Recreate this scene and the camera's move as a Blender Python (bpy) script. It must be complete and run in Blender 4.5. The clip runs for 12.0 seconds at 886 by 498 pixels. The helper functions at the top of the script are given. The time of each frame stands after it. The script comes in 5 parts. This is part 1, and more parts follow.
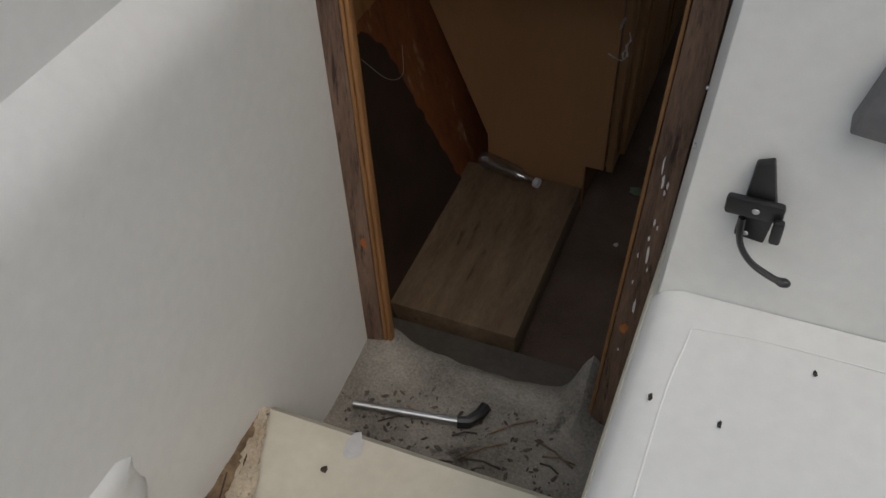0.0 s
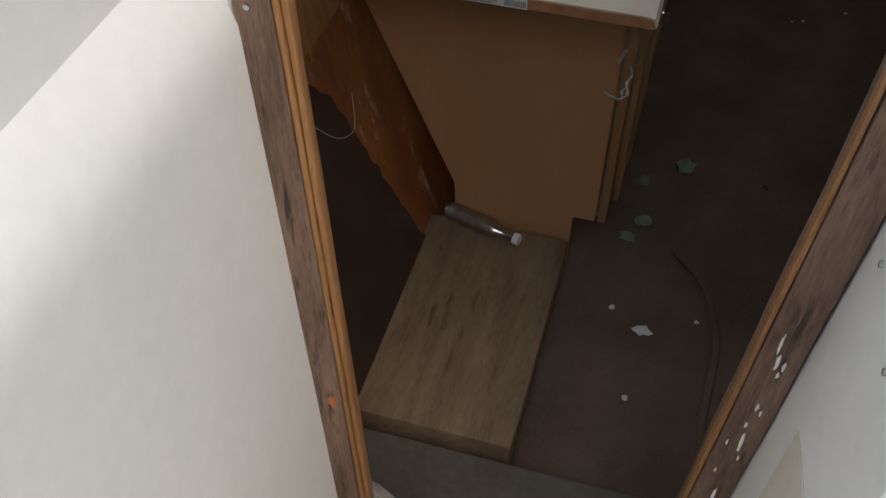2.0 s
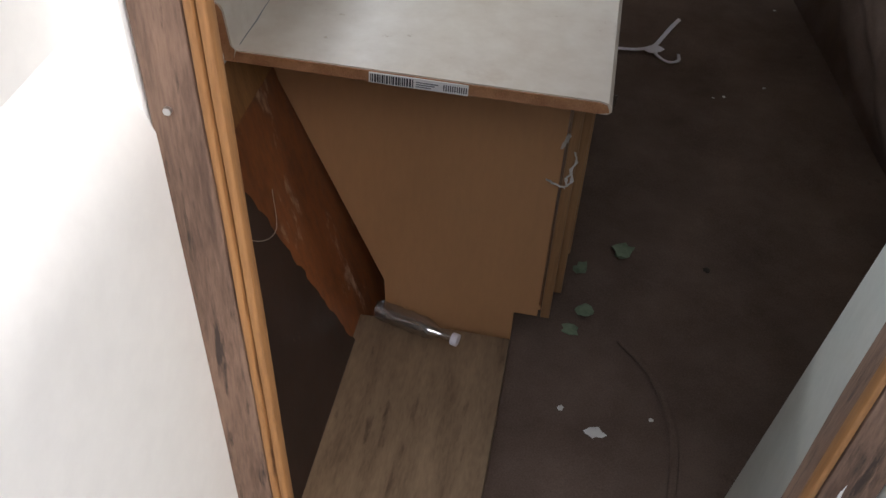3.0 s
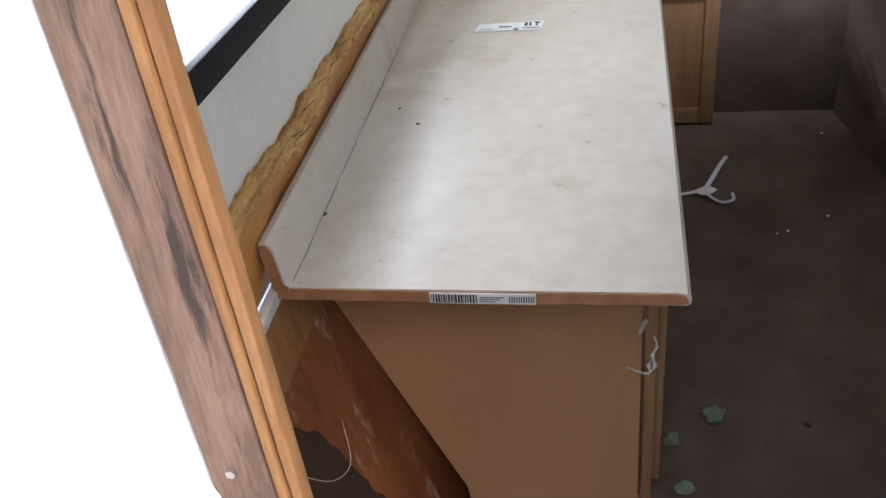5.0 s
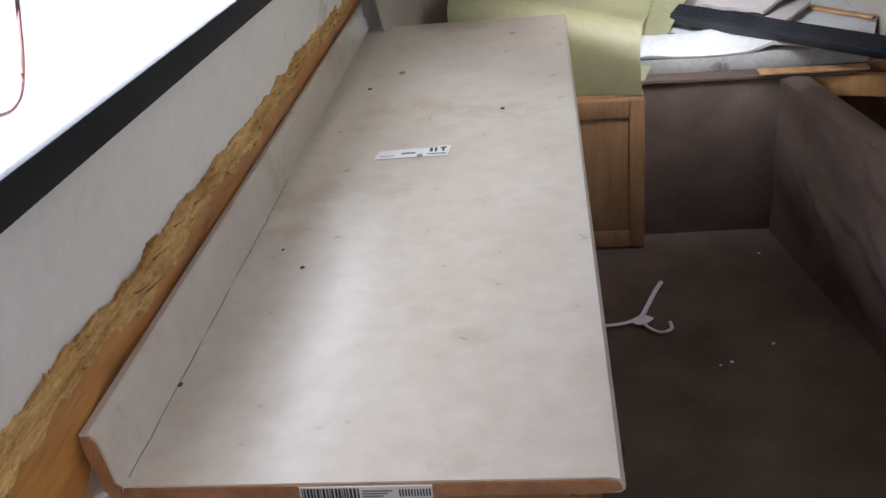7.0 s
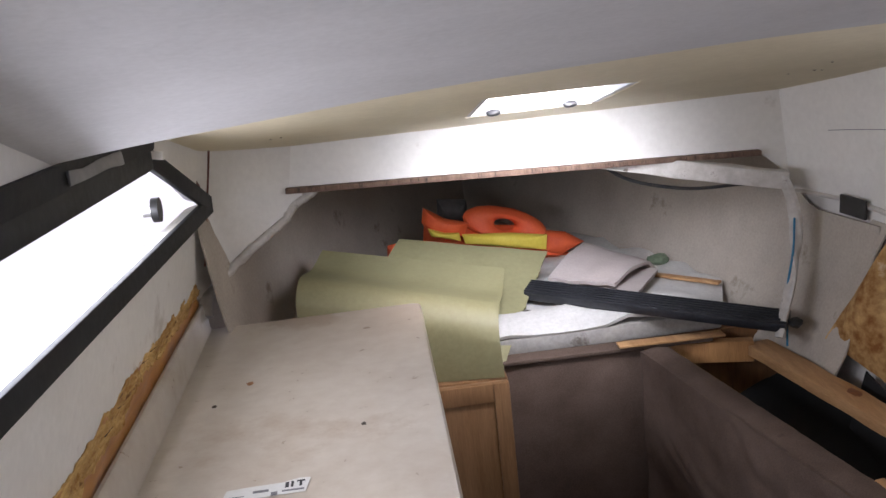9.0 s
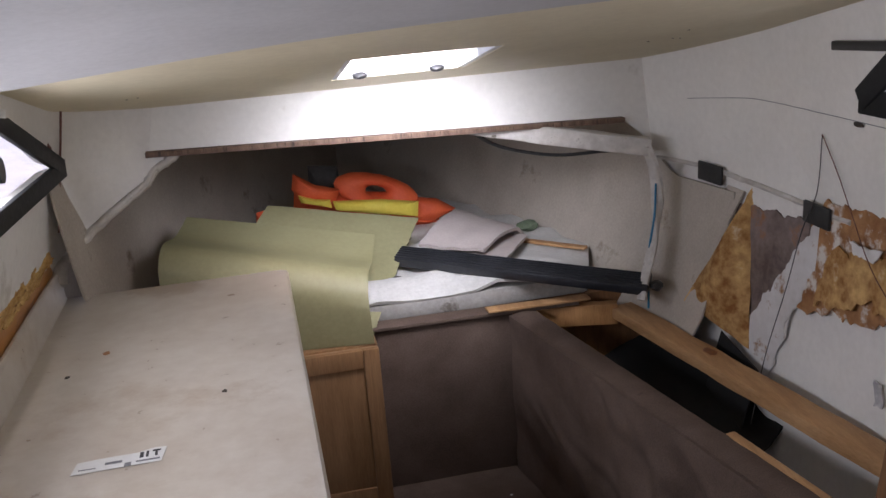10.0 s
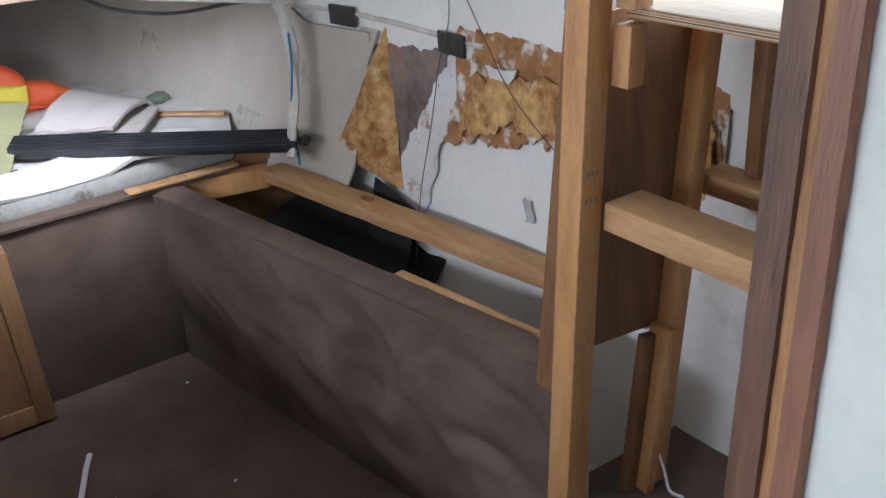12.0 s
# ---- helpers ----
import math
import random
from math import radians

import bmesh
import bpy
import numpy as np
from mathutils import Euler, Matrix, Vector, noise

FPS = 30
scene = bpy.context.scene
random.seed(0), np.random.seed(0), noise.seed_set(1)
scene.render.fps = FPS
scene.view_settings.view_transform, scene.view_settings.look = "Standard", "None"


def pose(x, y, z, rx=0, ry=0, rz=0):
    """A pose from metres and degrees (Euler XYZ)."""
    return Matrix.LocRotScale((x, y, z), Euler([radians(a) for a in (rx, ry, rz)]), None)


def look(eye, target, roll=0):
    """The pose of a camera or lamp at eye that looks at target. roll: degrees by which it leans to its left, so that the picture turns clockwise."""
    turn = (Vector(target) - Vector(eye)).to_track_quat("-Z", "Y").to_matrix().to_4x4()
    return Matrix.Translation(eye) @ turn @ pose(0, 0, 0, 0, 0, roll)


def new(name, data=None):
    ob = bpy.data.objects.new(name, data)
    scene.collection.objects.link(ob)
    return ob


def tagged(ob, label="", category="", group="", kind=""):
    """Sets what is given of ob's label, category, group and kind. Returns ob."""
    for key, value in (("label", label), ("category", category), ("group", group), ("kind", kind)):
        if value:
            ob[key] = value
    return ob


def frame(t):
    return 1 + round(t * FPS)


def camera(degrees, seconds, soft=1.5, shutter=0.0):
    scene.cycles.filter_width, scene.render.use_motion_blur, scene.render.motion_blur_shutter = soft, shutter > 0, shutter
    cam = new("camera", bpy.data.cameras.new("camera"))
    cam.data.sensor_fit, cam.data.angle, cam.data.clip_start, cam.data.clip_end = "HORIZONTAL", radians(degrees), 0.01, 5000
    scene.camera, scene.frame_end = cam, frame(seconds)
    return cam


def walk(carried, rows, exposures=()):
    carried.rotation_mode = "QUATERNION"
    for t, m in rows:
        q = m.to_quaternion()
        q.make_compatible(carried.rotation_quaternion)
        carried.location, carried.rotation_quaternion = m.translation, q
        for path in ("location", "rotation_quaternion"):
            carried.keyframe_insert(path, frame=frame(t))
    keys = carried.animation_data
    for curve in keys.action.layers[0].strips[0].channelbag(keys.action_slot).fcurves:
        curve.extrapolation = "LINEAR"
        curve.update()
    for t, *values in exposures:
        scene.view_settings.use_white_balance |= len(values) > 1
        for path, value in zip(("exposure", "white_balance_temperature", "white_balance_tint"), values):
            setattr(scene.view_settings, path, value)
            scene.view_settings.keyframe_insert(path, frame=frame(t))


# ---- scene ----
cam = camera(48.7, 12.0)
PATH = [
    (0, (0.306, -1.92, 1.971), (-0.228, -0.596, 0.571), -0.9),
    (0.5, (0.183, -1.76, 1.833), (-0.281, -0.541, 0.316), 1.4),
    (1, (0.113, -1.638, 1.793), (-0.308, -0.453, 0.238), 1.0),
    (1.5, (0.09, -1.534, 1.799), (-0.254, -0.29, 0.271), 5.2),
    (2, (0.034, -1.468, 1.841), (-0.334, -0.149, 0.383), 0.7),
    (2.5, (-0.061, -1.38, 1.74), (-0.304, 0.035, 0.348), 1.8),
    (3, (-0.071, -1.313, 1.744), (-0.273, 0.154, 0.4), 3.8),
    (3.5, (-0.069, -1.289, 1.785), (-0.299, 0.228, 0.502), 2.7),
    (3.7, (-0.069, -1.278, 1.805), (-0.293, 0.257, 0.544), 1.6),
    (5.5, (-0.127, -1.091, 1.753), (-0.484, 0.545, 0.66), -7.7),
    (6, (-0.116, -0.994, 1.704), (-0.419, 0.66, 0.621), -7.2),
    (6.5, (-0.116, -0.933, 1.671), (-0.349, 0.785, 0.674), -3.5),
    (7, (-0.073, -0.894, 1.679), (-0.295, 0.867, 0.758), -5.9),
    (8.8, (-0.083, -0.665, 1.729), (0.011, 1.262, 1.202), -6.1),
    (9, (-0.084, -0.651, 1.75), (0.033, 1.285, 1.261), -6.2),
    (9.5, (-0.081, -0.654, 1.748), (0.036, 1.282, 1.261), -6.5),
    (10, (-0.047, -0.643, 1.725), (0.301, 1.243, 1.158), -4.6),
    (10.5, (-0.052, -0.586, 1.681), (0.521, 1.192, 0.967), -2.0),
    (11, (-0.047, -0.58, 1.657), (0.684, 1.075, 0.803), -3.7),
    (11.5, (-0.019, -0.572, 1.639), (0.782, 1.063, 0.813), -4.2),
    (12, (-0.007, -0.53, 1.615), (0.928, 1.02, 0.764), -5.9),
]
LIGHT = [(0, -0.50, 6550, 10), (0.5, -0.45, 6550, 10), (1.0, -0.22, 6550, 10), (1.5, 0.08, 6600, 10), (2.0, 0.38, 6550, 11), (2.5, 0.74, 6450, 12), (3.0, 1.04, 6400, 14), (3.5, 1.38, 6200, 15), (5.5, 1.68, 6050, 14), (6.5, 1.54, 6100, 16), (9.0, 1.33, 6450, 23), (10.0, 1.06, 6450, 24), (10.5, 1.28, 6400, 23), (11.0, 1.58, 6150, 19), (12.0, 1.93, 5900, 15)]
walk(cam, [(t, look(eye, target, roll)) for t, eye, target, roll in PATH], LIGHT)

# ---------------------------------------------------------------- world and light
world = bpy.data.worlds.new("sky")
scene.world = world
world.use_nodes = True
_n = world.node_tree.nodes
_sky = _n.new("ShaderNodeTexSky")
_sky.sky_type, _sky.sun_disc = "NISHITA", False
_sky.sun_elevation, _sky.sun_rotation = radians(55), radians(134)
_sky.air_density, _sky.dust_density = 1.0, 4.0
world.node_tree.links.new(_sky.outputs[0], _n["Background"].inputs[0])
_n["Background"].inputs[1].default_value = 0.15
sun = new("sun", bpy.data.lights.new("sun", "SUN"))
sun.data.energy, sun.data.angle, sun.data.color = 0.85, radians(55), (0.92, 0.98, 1.0)
sun.matrix_world = look((0.9, -2.4, 4.6), (0, 0, 0))


def window_light(name, eye, target, w, h, power, spread=180):
    """Sky light that enters through an opening of the cabin."""
    li = bpy.data.lights.new(name, "AREA")
    li.shape, li.size, li.size_y, li.energy, li.color = "RECTANGLE", w, h, power, (0.88, 0.95, 1.0)
    li.spread = radians(spread)
    ob = new(name, li)
    ob.matrix_world = look(eye, target)
    return ob


window_light("hatch_light", (0.36, 1.80, 1.52), (0.42, 2.90, 0.90), 0.34, 0.40, 2.8, 96)
window_light("port_window_light", (-0.630, 0.80, 1.41), (0.3, 0.80, 1.02), 1.8, 0.14, 5.6)
window_light("starboard_window_light", (1.40, 0.70, 1.46), (0.6, 0.75, 1.2), 0.9, 0.18, 1.5)

# ---------------------------------------------------------------- materials
def mat(name, dark, light, rough=0.7, fine=60, coarse=5, bump=0.2, stain=None, stain_scale=3.0, stain_at=0.62, stretch=(1, 1, 1), metal=0.0, lo=0.35, hi=0.65, spec=0.5):
    """Two-scale mottled surface; stain is a third colour that breaks through in blotches."""
    m = bpy.data.materials.new(name)
    m.use_nodes = True
    t = m.node_tree
    nd, ln = t.nodes, t.links
    b = nd["Principled BSDF"]
    co = nd.new("ShaderNodeTexCoord")
    mp = nd.new("ShaderNodeMapping")
    mp.inputs["Scale"].default_value = stretch
    ln.new(co.outputs["Object"], mp.inputs[0])

    def tex(scale, detail, rough_=0.6):
        n = nd.new("ShaderNodeTexNoise")
        n.inputs["Scale"].default_value, n.inputs["Detail"].default_value, n.inputs["Roughness"].default_value = scale, detail, rough_
        ln.new(mp.outputs[0], n.inputs["Vector"])
        return n

    def ramp(src, a, z, c0, c1):
        r = nd.new("ShaderNodeValToRGB")
        r.color_ramp.elements[0].position, r.color_ramp.elements[1].position = a, z
        r.color_ramp.elements[0].color, r.color_ramp.elements[1].color = (*c0, 1), (*c1, 1)
        ln.new(src, r.inputs[0])
        return r

    big, small = tex(coarse, 6), tex(fine, 4)
    mixf = nd.new("ShaderNodeMix")
    mixf.data_type = "FLOAT"
    mixf.inputs[0].default_value = 0.4
    ln.new(big.outputs[0], mixf.inputs[2])
    ln.new(small.outputs[0], mixf.inputs[3])
    col = ramp(mixf.outputs[0], lo, hi, dark, light).outputs[0]
    if stain:
        s = tex(stain_scale, 8, 0.65)
        k = ramp(s.outputs[0], stain_at, stain_at + 0.09, (0, 0, 0), (1, 1, 1))
        mx = nd.new("ShaderNodeMix")
        mx.data_type = "RGBA"
        ln.new(k.outputs[0], mx.inputs[0])
        ln.new(col, mx.inputs[6])
        mx.inputs[7].default_value = (*stain, 1)
        col = mx.outputs[2]
    ln.new(col, b.inputs["Base Color"])
    rr = nd.new("ShaderNodeMapRange")
    rr.inputs[3].default_value, rr.inputs[4].default_value = max(0.02, rough - 0.12), min(1, rough + 0.12)
    ln.new(small.outputs[0], rr.inputs[0])
    ln.new(rr.outputs[0], b.inputs["Roughness"])
    b.inputs["Metallic"].default_value = metal
    b.inputs["Specular IOR Level"].default_value = spec
    bp = nd.new("ShaderNodeBump")
    bp.inputs["Strength"].default_value, bp.inputs["Distance"].default_value = bump, 0.004
    ln.new(mixf.outputs[0], bp.inputs["Height"])
    ln.new(bp.outputs[0], b.inputs["Normal"])
    return m


gelcoat = mat("white_gelcoat", (0.68, 0.69, 0.665), (0.76, 0.77, 0.74), 0.45, 40, 1.6, 0.02, (0.61, 0.60, 0.55), 5, 0.65)
# cream gelcoat; on seat_side this beige stands in for shade
gelcoat_beige = mat("cream_and_shade_gelcoat", (0.50, 0.47, 0.38), (0.62, 0.59, 0.49), 0.55, 30, 2, 0.1, (0.42, 0.38, 0.28), 3, 0.66)
liner_white = mat("white_painted_liner", (0.68, 0.665, 0.625), (0.79, 0.775, 0.735), 0.65, 50, 2.5, 0.08, (0.54, 0.51, 0.46), 4, 0.64)
headliner_grey = mat("pale_grey_headliner", (0.43, 0.43, 0.432), (0.53, 0.53, 0.532), 0.9, 90, 4, 0.15)
liner_cream = mat("cream_painted_liner", (0.60, 0.53, 0.36), (0.72, 0.65, 0.47), 0.6, 40, 2.5, 0.15, (0.52, 0.45, 0.30), 3, 0.68)
hull_fabric = mat("grey_hull_fabric", (0.36, 0.33, 0.29), (0.54, 0.51, 0.465), 0.95, 120, 3.5, 0.3, (0.30, 0.26, 0.22), 3, 0.6)
carpet_brown = mat("brown_carpet", (0.088, 0.061, 0.048), (0.170, 0.122, 0.098), 1.0, 260, 5, 0.8, (0.05, 0.035, 0.03), 4, 0.66, spec=0.1)
carpet_grey = mat("dirty_grey_carpet", (0.11, 0.10, 0.085), (0.32, 0.295, 0.26), 1.0, 190, 7, 1.0, (0.05, 0.043, 0.036), 9, 0.60, spec=0.1)
laminate = mat("beige_laminate", (0.44, 0.375, 0.305), (0.59, 0.545, 0.475), 0.32, 22, 1.8, 0.012, (0.43, 0.355, 0.28), 2.6, 0.57, lo=0.33, hi=0.67)
particle = mat("raw_particleboard", (0.20, 0.085, 0.035), (0.42, 0.21, 0.10), 0.9, 350, 20, 0.6)
cab_side = mat("tan_cabinet_veneer", (0.370, 0.195, 0.092), (0.425, 0.228, 0.108), 0.5, 20, 1.5, 0.02, stretch=(4, 4, 1))
oak = mat("light_oak", (0.22, 0.115, 0.050), (0.35, 0.20, 0.095), 0.5, 30, 4, 0.1, stretch=(9, 9, 0.8))
ply_dark = mat("brown_plywood", (0.12, 0.054, 0.021), (0.26, 0.125, 0.050), 0.7, 30, 5, 0.15, stretch=(5, 5, 0.6))
ply_floor = mat("worn_plywood", (0.13, 0.085, 0.05), (0.24, 0.165, 0.10), 0.85, 40, 4, 0.2, (0.08, 0.05, 0.03), 5, 0.6, stretch=(5, 1, 5))
redwood = mat("red_brown_stained_board", (0.10, 0.030, 0.012), (0.31, 0.105, 0.035), 0.4, 50, 4, 0.3, (0.46, 0.32, 0.22), 10, 0.585, stretch=(1.3, 1.3, 0.45))
rough_plank = mat("split_amber_wood", (0.30, 0.105, 0.018), (0.52, 0.24, 0.055), 0.45, 30, 5, 0.4, (0.16, 0.055, 0.014), 11, 0.62, stretch=(3, 0.35, 3), lo=0.36, hi=0.62)
torn_wood = mat("torn_yellow_wood_fibre", (0.30, 0.145, 0.03), (0.66, 0.44, 0.17), 0.85, 60, 9, 1.0, (0.17, 0.075, 0.02), 15, 0.58, stretch=(4, 0.5, 4), lo=0.38, hi=0.6)
jamb_wood = mat("weathered_jamb_wood", (0.075, 0.042, 0.028), (0.23, 0.145, 0.10), 0.8, 50, 6, 0.8, (0.040, 0.025, 0.019), 11, 0.55, stretch=(6, 6, 0.7))
jamb_edge = mat("orange_jamb_edge", (0.19, 0.085, 0.028), (0.35, 0.175, 0.062), 0.6, 50, 6, 0.4, (0.11, 0.05, 0.02), 9, 0.62, stretch=(6, 6, 0.6))
pine = mat("pine_lumber", (0.32, 0.145, 0.048), (0.54, 0.285, 0.11), 0.65, 40, 4, 0.15, (0.20, 0.085, 0.035), 9, 0.68, stretch=(7, 7, 0.8))
pine_y = mat("pine_plank", (0.34, 0.175, 0.072), (0.56, 0.33, 0.155), 0.65, 40, 4, 0.15, (0.20, 0.085, 0.035), 9, 0.67, stretch=(7, 0.8, 7))
ply_end = mat("pale_plywood_top", (0.46, 0.38, 0.27), (0.68, 0.60, 0.46), 0.8, 50, 5, 0.5, stretch=(9, 0.8, 9))
black_frame = mat("black_window_frame", (0.006, 0.007, 0.008), (0.018, 0.019, 0.021), 0.6, 60, 6, 0.15, spec=0.2)
black_plastic = mat("black_plastic", (0.008, 0.008, 0.008), (0.02, 0.02, 0.021), 0.4, 80, 9, 0.1)
rubber = mat("black_ribbed_rubber", (0.012, 0.013, 0.016), (0.035, 0.037, 0.043), 0.4, 80, 9, 0.1)
black_void = mat("black_sheet", (0.004, 0.004, 0.004), (0.012, 0.012, 0.012), 0.8, 60, 6, 0.3)
foam_green = mat("olive_foam_mat", (0.235, 0.220, 0.112), (0.315, 0.298, 0.165), 0.55, 60, 3, 0.05, (0.20, 0.18, 0.09), 5, 0.66)
orange = mat("orange_nylon", (0.75, 0.10, 0.03), (0.88, 0.16, 0.05), 0.6, 80, 8, 0.2)
yellow = mat("yellow_nylon", (0.75, 0.58, 0.06), (0.88, 0.72, 0.12), 0.6, 80, 8, 0.2)
mattress_white = mat("white_mattress_ticking", (0.50, 0.49, 0.465), (0.68, 0.67, 0.64), 0.9, 90, 6, 0.3, (0.5, 0.47, 0.42), 6, 0.66)
mattress_side = mat("grey_mattress_side", (0.26, 0.25, 0.23), (0.42, 0.40, 0.37), 0.95, 70, 8, 0.3, (0.16, 0.14, 0.12), 10, 0.6)
pad_beige = mat("pinkish_beige_carpet_pad", (0.40, 0.345, 0.32), (0.52, 0.46, 0.435), 1.0, 150, 5, 0.4)
peel = mat("rotten_yellow_backing", (0.24, 0.095, 0.02), (0.66, 0.42, 0.17), 0.9, 36, 10, 1.0, (0.62, 0.53, 0.40), 9, 0.60, lo=0.38, hi=0.62)
peel_white = mat("flaking_white_paint", (0.56, 0.54, 0.52), (0.70, 0.69, 0.68), 0.8, 40, 7, 0.5, (0.30, 0.15, 0.06), 16, 0.60)
trim_white = mat("mottled_white_wood", (0.42, 0.39, 0.35), (0.66, 0.63, 0.59), 0.8, 40, 12, 0.6, (0.20, 0.16, 0.12), 20, 0.62)
steel = mat("dull_steel", (0.45, 0.45, 0.45), (0.6, 0.6, 0.6), 0.35, 90, 10, 0.1, metal=1.0)
hole_wood = mat("rotten_core_wood", (0.05, 0.03, 0.018), (0.30, 0.21, 0.12), 0.95, 50, 14, 1.0, (0.5, 0.42, 0.28), 12, 0.62)
paper = mat("white_paper", (0.60, 0.60, 0.58), (0.70, 0.70, 0.68), 0.7, 90, 9, 0.05)
ink = mat("black_ink", (0.015, 0.015, 0.018), (0.03, 0.03, 0.033), 0.6, 50, 5, 0.0)
ink_grey = mat("grey_print", (0.12, 0.12, 0.13), (0.22, 0.22, 0.23), 0.6, 50, 5, 0.0)
white_plastic = mat("white_plastic", (0.68, 0.66, 0.72), (0.80, 0.78, 0.84), 0.4, 50, 5, 0.03)
leaf_green = mat("faded_green_leaf", (0.10, 0.14, 0.09), (0.20, 0.26, 0.17), 0.8, 60, 20, 0.4)
wire_red = mat("brown_wire", (0.10, 0.03, 0.02), (0.16, 0.05, 0.03), 0.5)
wire_dark = mat("dark_wire", (0.02, 0.02, 0.02), (0.05, 0.05, 0.05), 0.5)
hull_tan = mat("tan_hull_fabric", (0.40, 0.35, 0.295), (0.54, 0.49, 0.42), 0.95, 120, 4, 0.3, (0.24, 0.18, 0.13), 4, 0.6)
peel_red = mat("red_brown_rotten_backing", (0.20, 0.08, 0.03), (0.46, 0.24, 0.10), 0.9, 30, 14, 1.0, (0.66, 0.62, 0.56), 13, 0.52)
dark_layer_mat = mat("black_brown_layer", (0.016, 0.010, 0.008), (0.055, 0.032, 0.024), 0.5, 40, 4, 0.2, (0.12, 0.08, 0.06), 9, 0.68)
dark_grey = mat("dark_grey_plastic", (0.10, 0.10, 0.105), (0.16, 0.16, 0.165), 0.5)
tape_blue = mat("blue_tape", (0.01, 0.14, 0.26), (0.02, 0.2, 0.35), 0.5)
rust = mat("orange_rust", (0.35, 0.10, 0.02), (0.55, 0.20, 0.05), 0.9, 90, 20, 0.5)
paint_chip = mat("white_paint_chip", (0.68, 0.68, 0.66), (0.8, 0.8, 0.78), 0.7)
grime = mat("dark_grime", (0.02, 0.016, 0.012), (0.07, 0.055, 0.042), 0.95, 120, 15, 1.0)

glass = bpy.data.materials.new("clear_bottle_plastic")
glass.use_nodes = True
_t = glass.node_tree
_clear, _gloss, _mix = _t.nodes.new("ShaderNodeBsdfTransparent"), _t.nodes.new("ShaderNodeBsdfGlossy"), _t.nodes.new("ShaderNodeMixShader")
_gloss.inputs["Roughness"].default_value, _mix.inputs[0].default_value = 0.12, 0.35
_clear.inputs[0].default_value = (0.85, 0.88, 0.9, 1)
_t.links.new(_clear.outputs[0], _mix.inputs[1])
_t.links.new(_gloss.outputs[0], _mix.inputs[2])
_t.links.new(_mix.outputs[0], _t.nodes["Material Output"].inputs[0])
pane = bpy.data.materials.new("window_glass")
pane.use_nodes = True
_t = pane.node_tree
_clear, _gloss, _mix = _t.nodes.new("ShaderNodeBsdfTransparent"), _t.nodes.new("ShaderNodeBsdfGlossy"), _t.nodes.new("ShaderNodeMixShader")
_gloss.inputs["Roughness"].default_value, _mix.inputs[0].default_value = 0.15, 0.05
_t.links.new(_clear.outputs[0], _mix.inputs[1])
_t.links.new(_gloss.outputs[0], _mix.inputs[2])
_t.links.new(_mix.outputs[0], _t.nodes["Material Output"].inputs[0])


# ---------------------------------------------------------------- mesh tools
def thing(name, at, label, category, group=""):
    ob = new(name)
    ob.empty_display_size = 0.05
    ob.location = at
    return tagged(ob, label, category, group)


def smooth(me, angle=35):
    for p in me.polygons:
        p.use_smooth = True
    me.set_sharp_from_angle(angle=radians(angle))


def part(name, bm, material, parent=None, label="", soft=True):
    me = bpy.data.meshes.new(name)
    bmesh.ops.recalc_face_normals(bm, faces=bm.faces)
    bm.to_mesh(me)
    bm.free()
    me.materials.append(material)
    if soft:
        smooth(me)
    ob = new(name, me)
    if parent:
        ob.parent = parent
        if parent.type == "EMPTY":
            ob.matrix_parent_inverse = Matrix.Translation(parent.location).inverted()
    return tagged(ob, label)


def solo(name, bm, material, label, category, kind="", group="", soft=True):
    return tagged(part(name, bm, material, None, "", soft), label, category, group, kind)


def box(x0, x1, y0, y1, z0, z1, bevel=0.0, bm=None):
    b = bmesh.new()
    bmesh.ops.create_cube(b, size=1, matrix=Matrix.LocRotScale(((x0 + x1) / 2, (y0 + y1) / 2, (z0 + z1) / 2), None, (abs(x1 - x0), abs(y1 - y0), abs(z1 - z0))))
    if bevel:
        bmesh.ops.bevel(b, geom=b.edges, offset=bevel, segments=2, affect="EDGES", profile=0.5)
    return merge(bm, b)


def merge(bm, b):
    if bm is None:
        return b
    me = bpy.data.meshes.new("tmp")
    b.to_mesh(me)
    bm.from_mesh(me)
    b.free()
    bpy.data.meshes.remove(me)
    return bm


def beam(p, q, w, h, up=(0, 0, 1), bevel=0.002, bm=None, wobble=0.0, n=1):
    """A board from p to q, w wide across, h along up."""
    p, q = Vector(p), Vector(q)
    d = (q - p).normalized()
    u = Vector(up)
    s = d.cross(u).normalized()
    u = s.cross(d).normalized()
    b = bmesh.new()
    rings = []
    for i in range(n + 1):
        c = p.lerp(q, i / n)
        k = [c + s * (a * w / 2 + (noise.noise(c * 7 + Vector((a, e, 3))) * wobble if wobble else 0)) + u * (e * h / 2 + (noise.noise(c * 9 + Vector((a, e, 9))) * wobble if wobble else 0)) for a, e in ((-1, -1), (1, -1), (1, 1), (-1, 1))]
        rings.append([b.verts.new(v) for v in k])
    for r0, r1 in zip(rings, rings[1:]):
        for j in range(4):
            b.faces.new((r0[j], r0[(j + 1) % 4], r1[(j + 1) % 4], r1[j]))
    b.faces.new(rings[0])
    b.faces.new(rings[-1][::-1])
    bmesh.ops.recalc_face_normals(b, faces=b.faces)
    if bevel:
        bmesh.ops.bevel(b, geom=[e for e in b.edges if len(e.link_faces) == 2 and e.calc_face_angle(0) > 0.8], offset=bevel, segments=2, affect="EDGES", profile=0.5)
    return merge(bm, b)


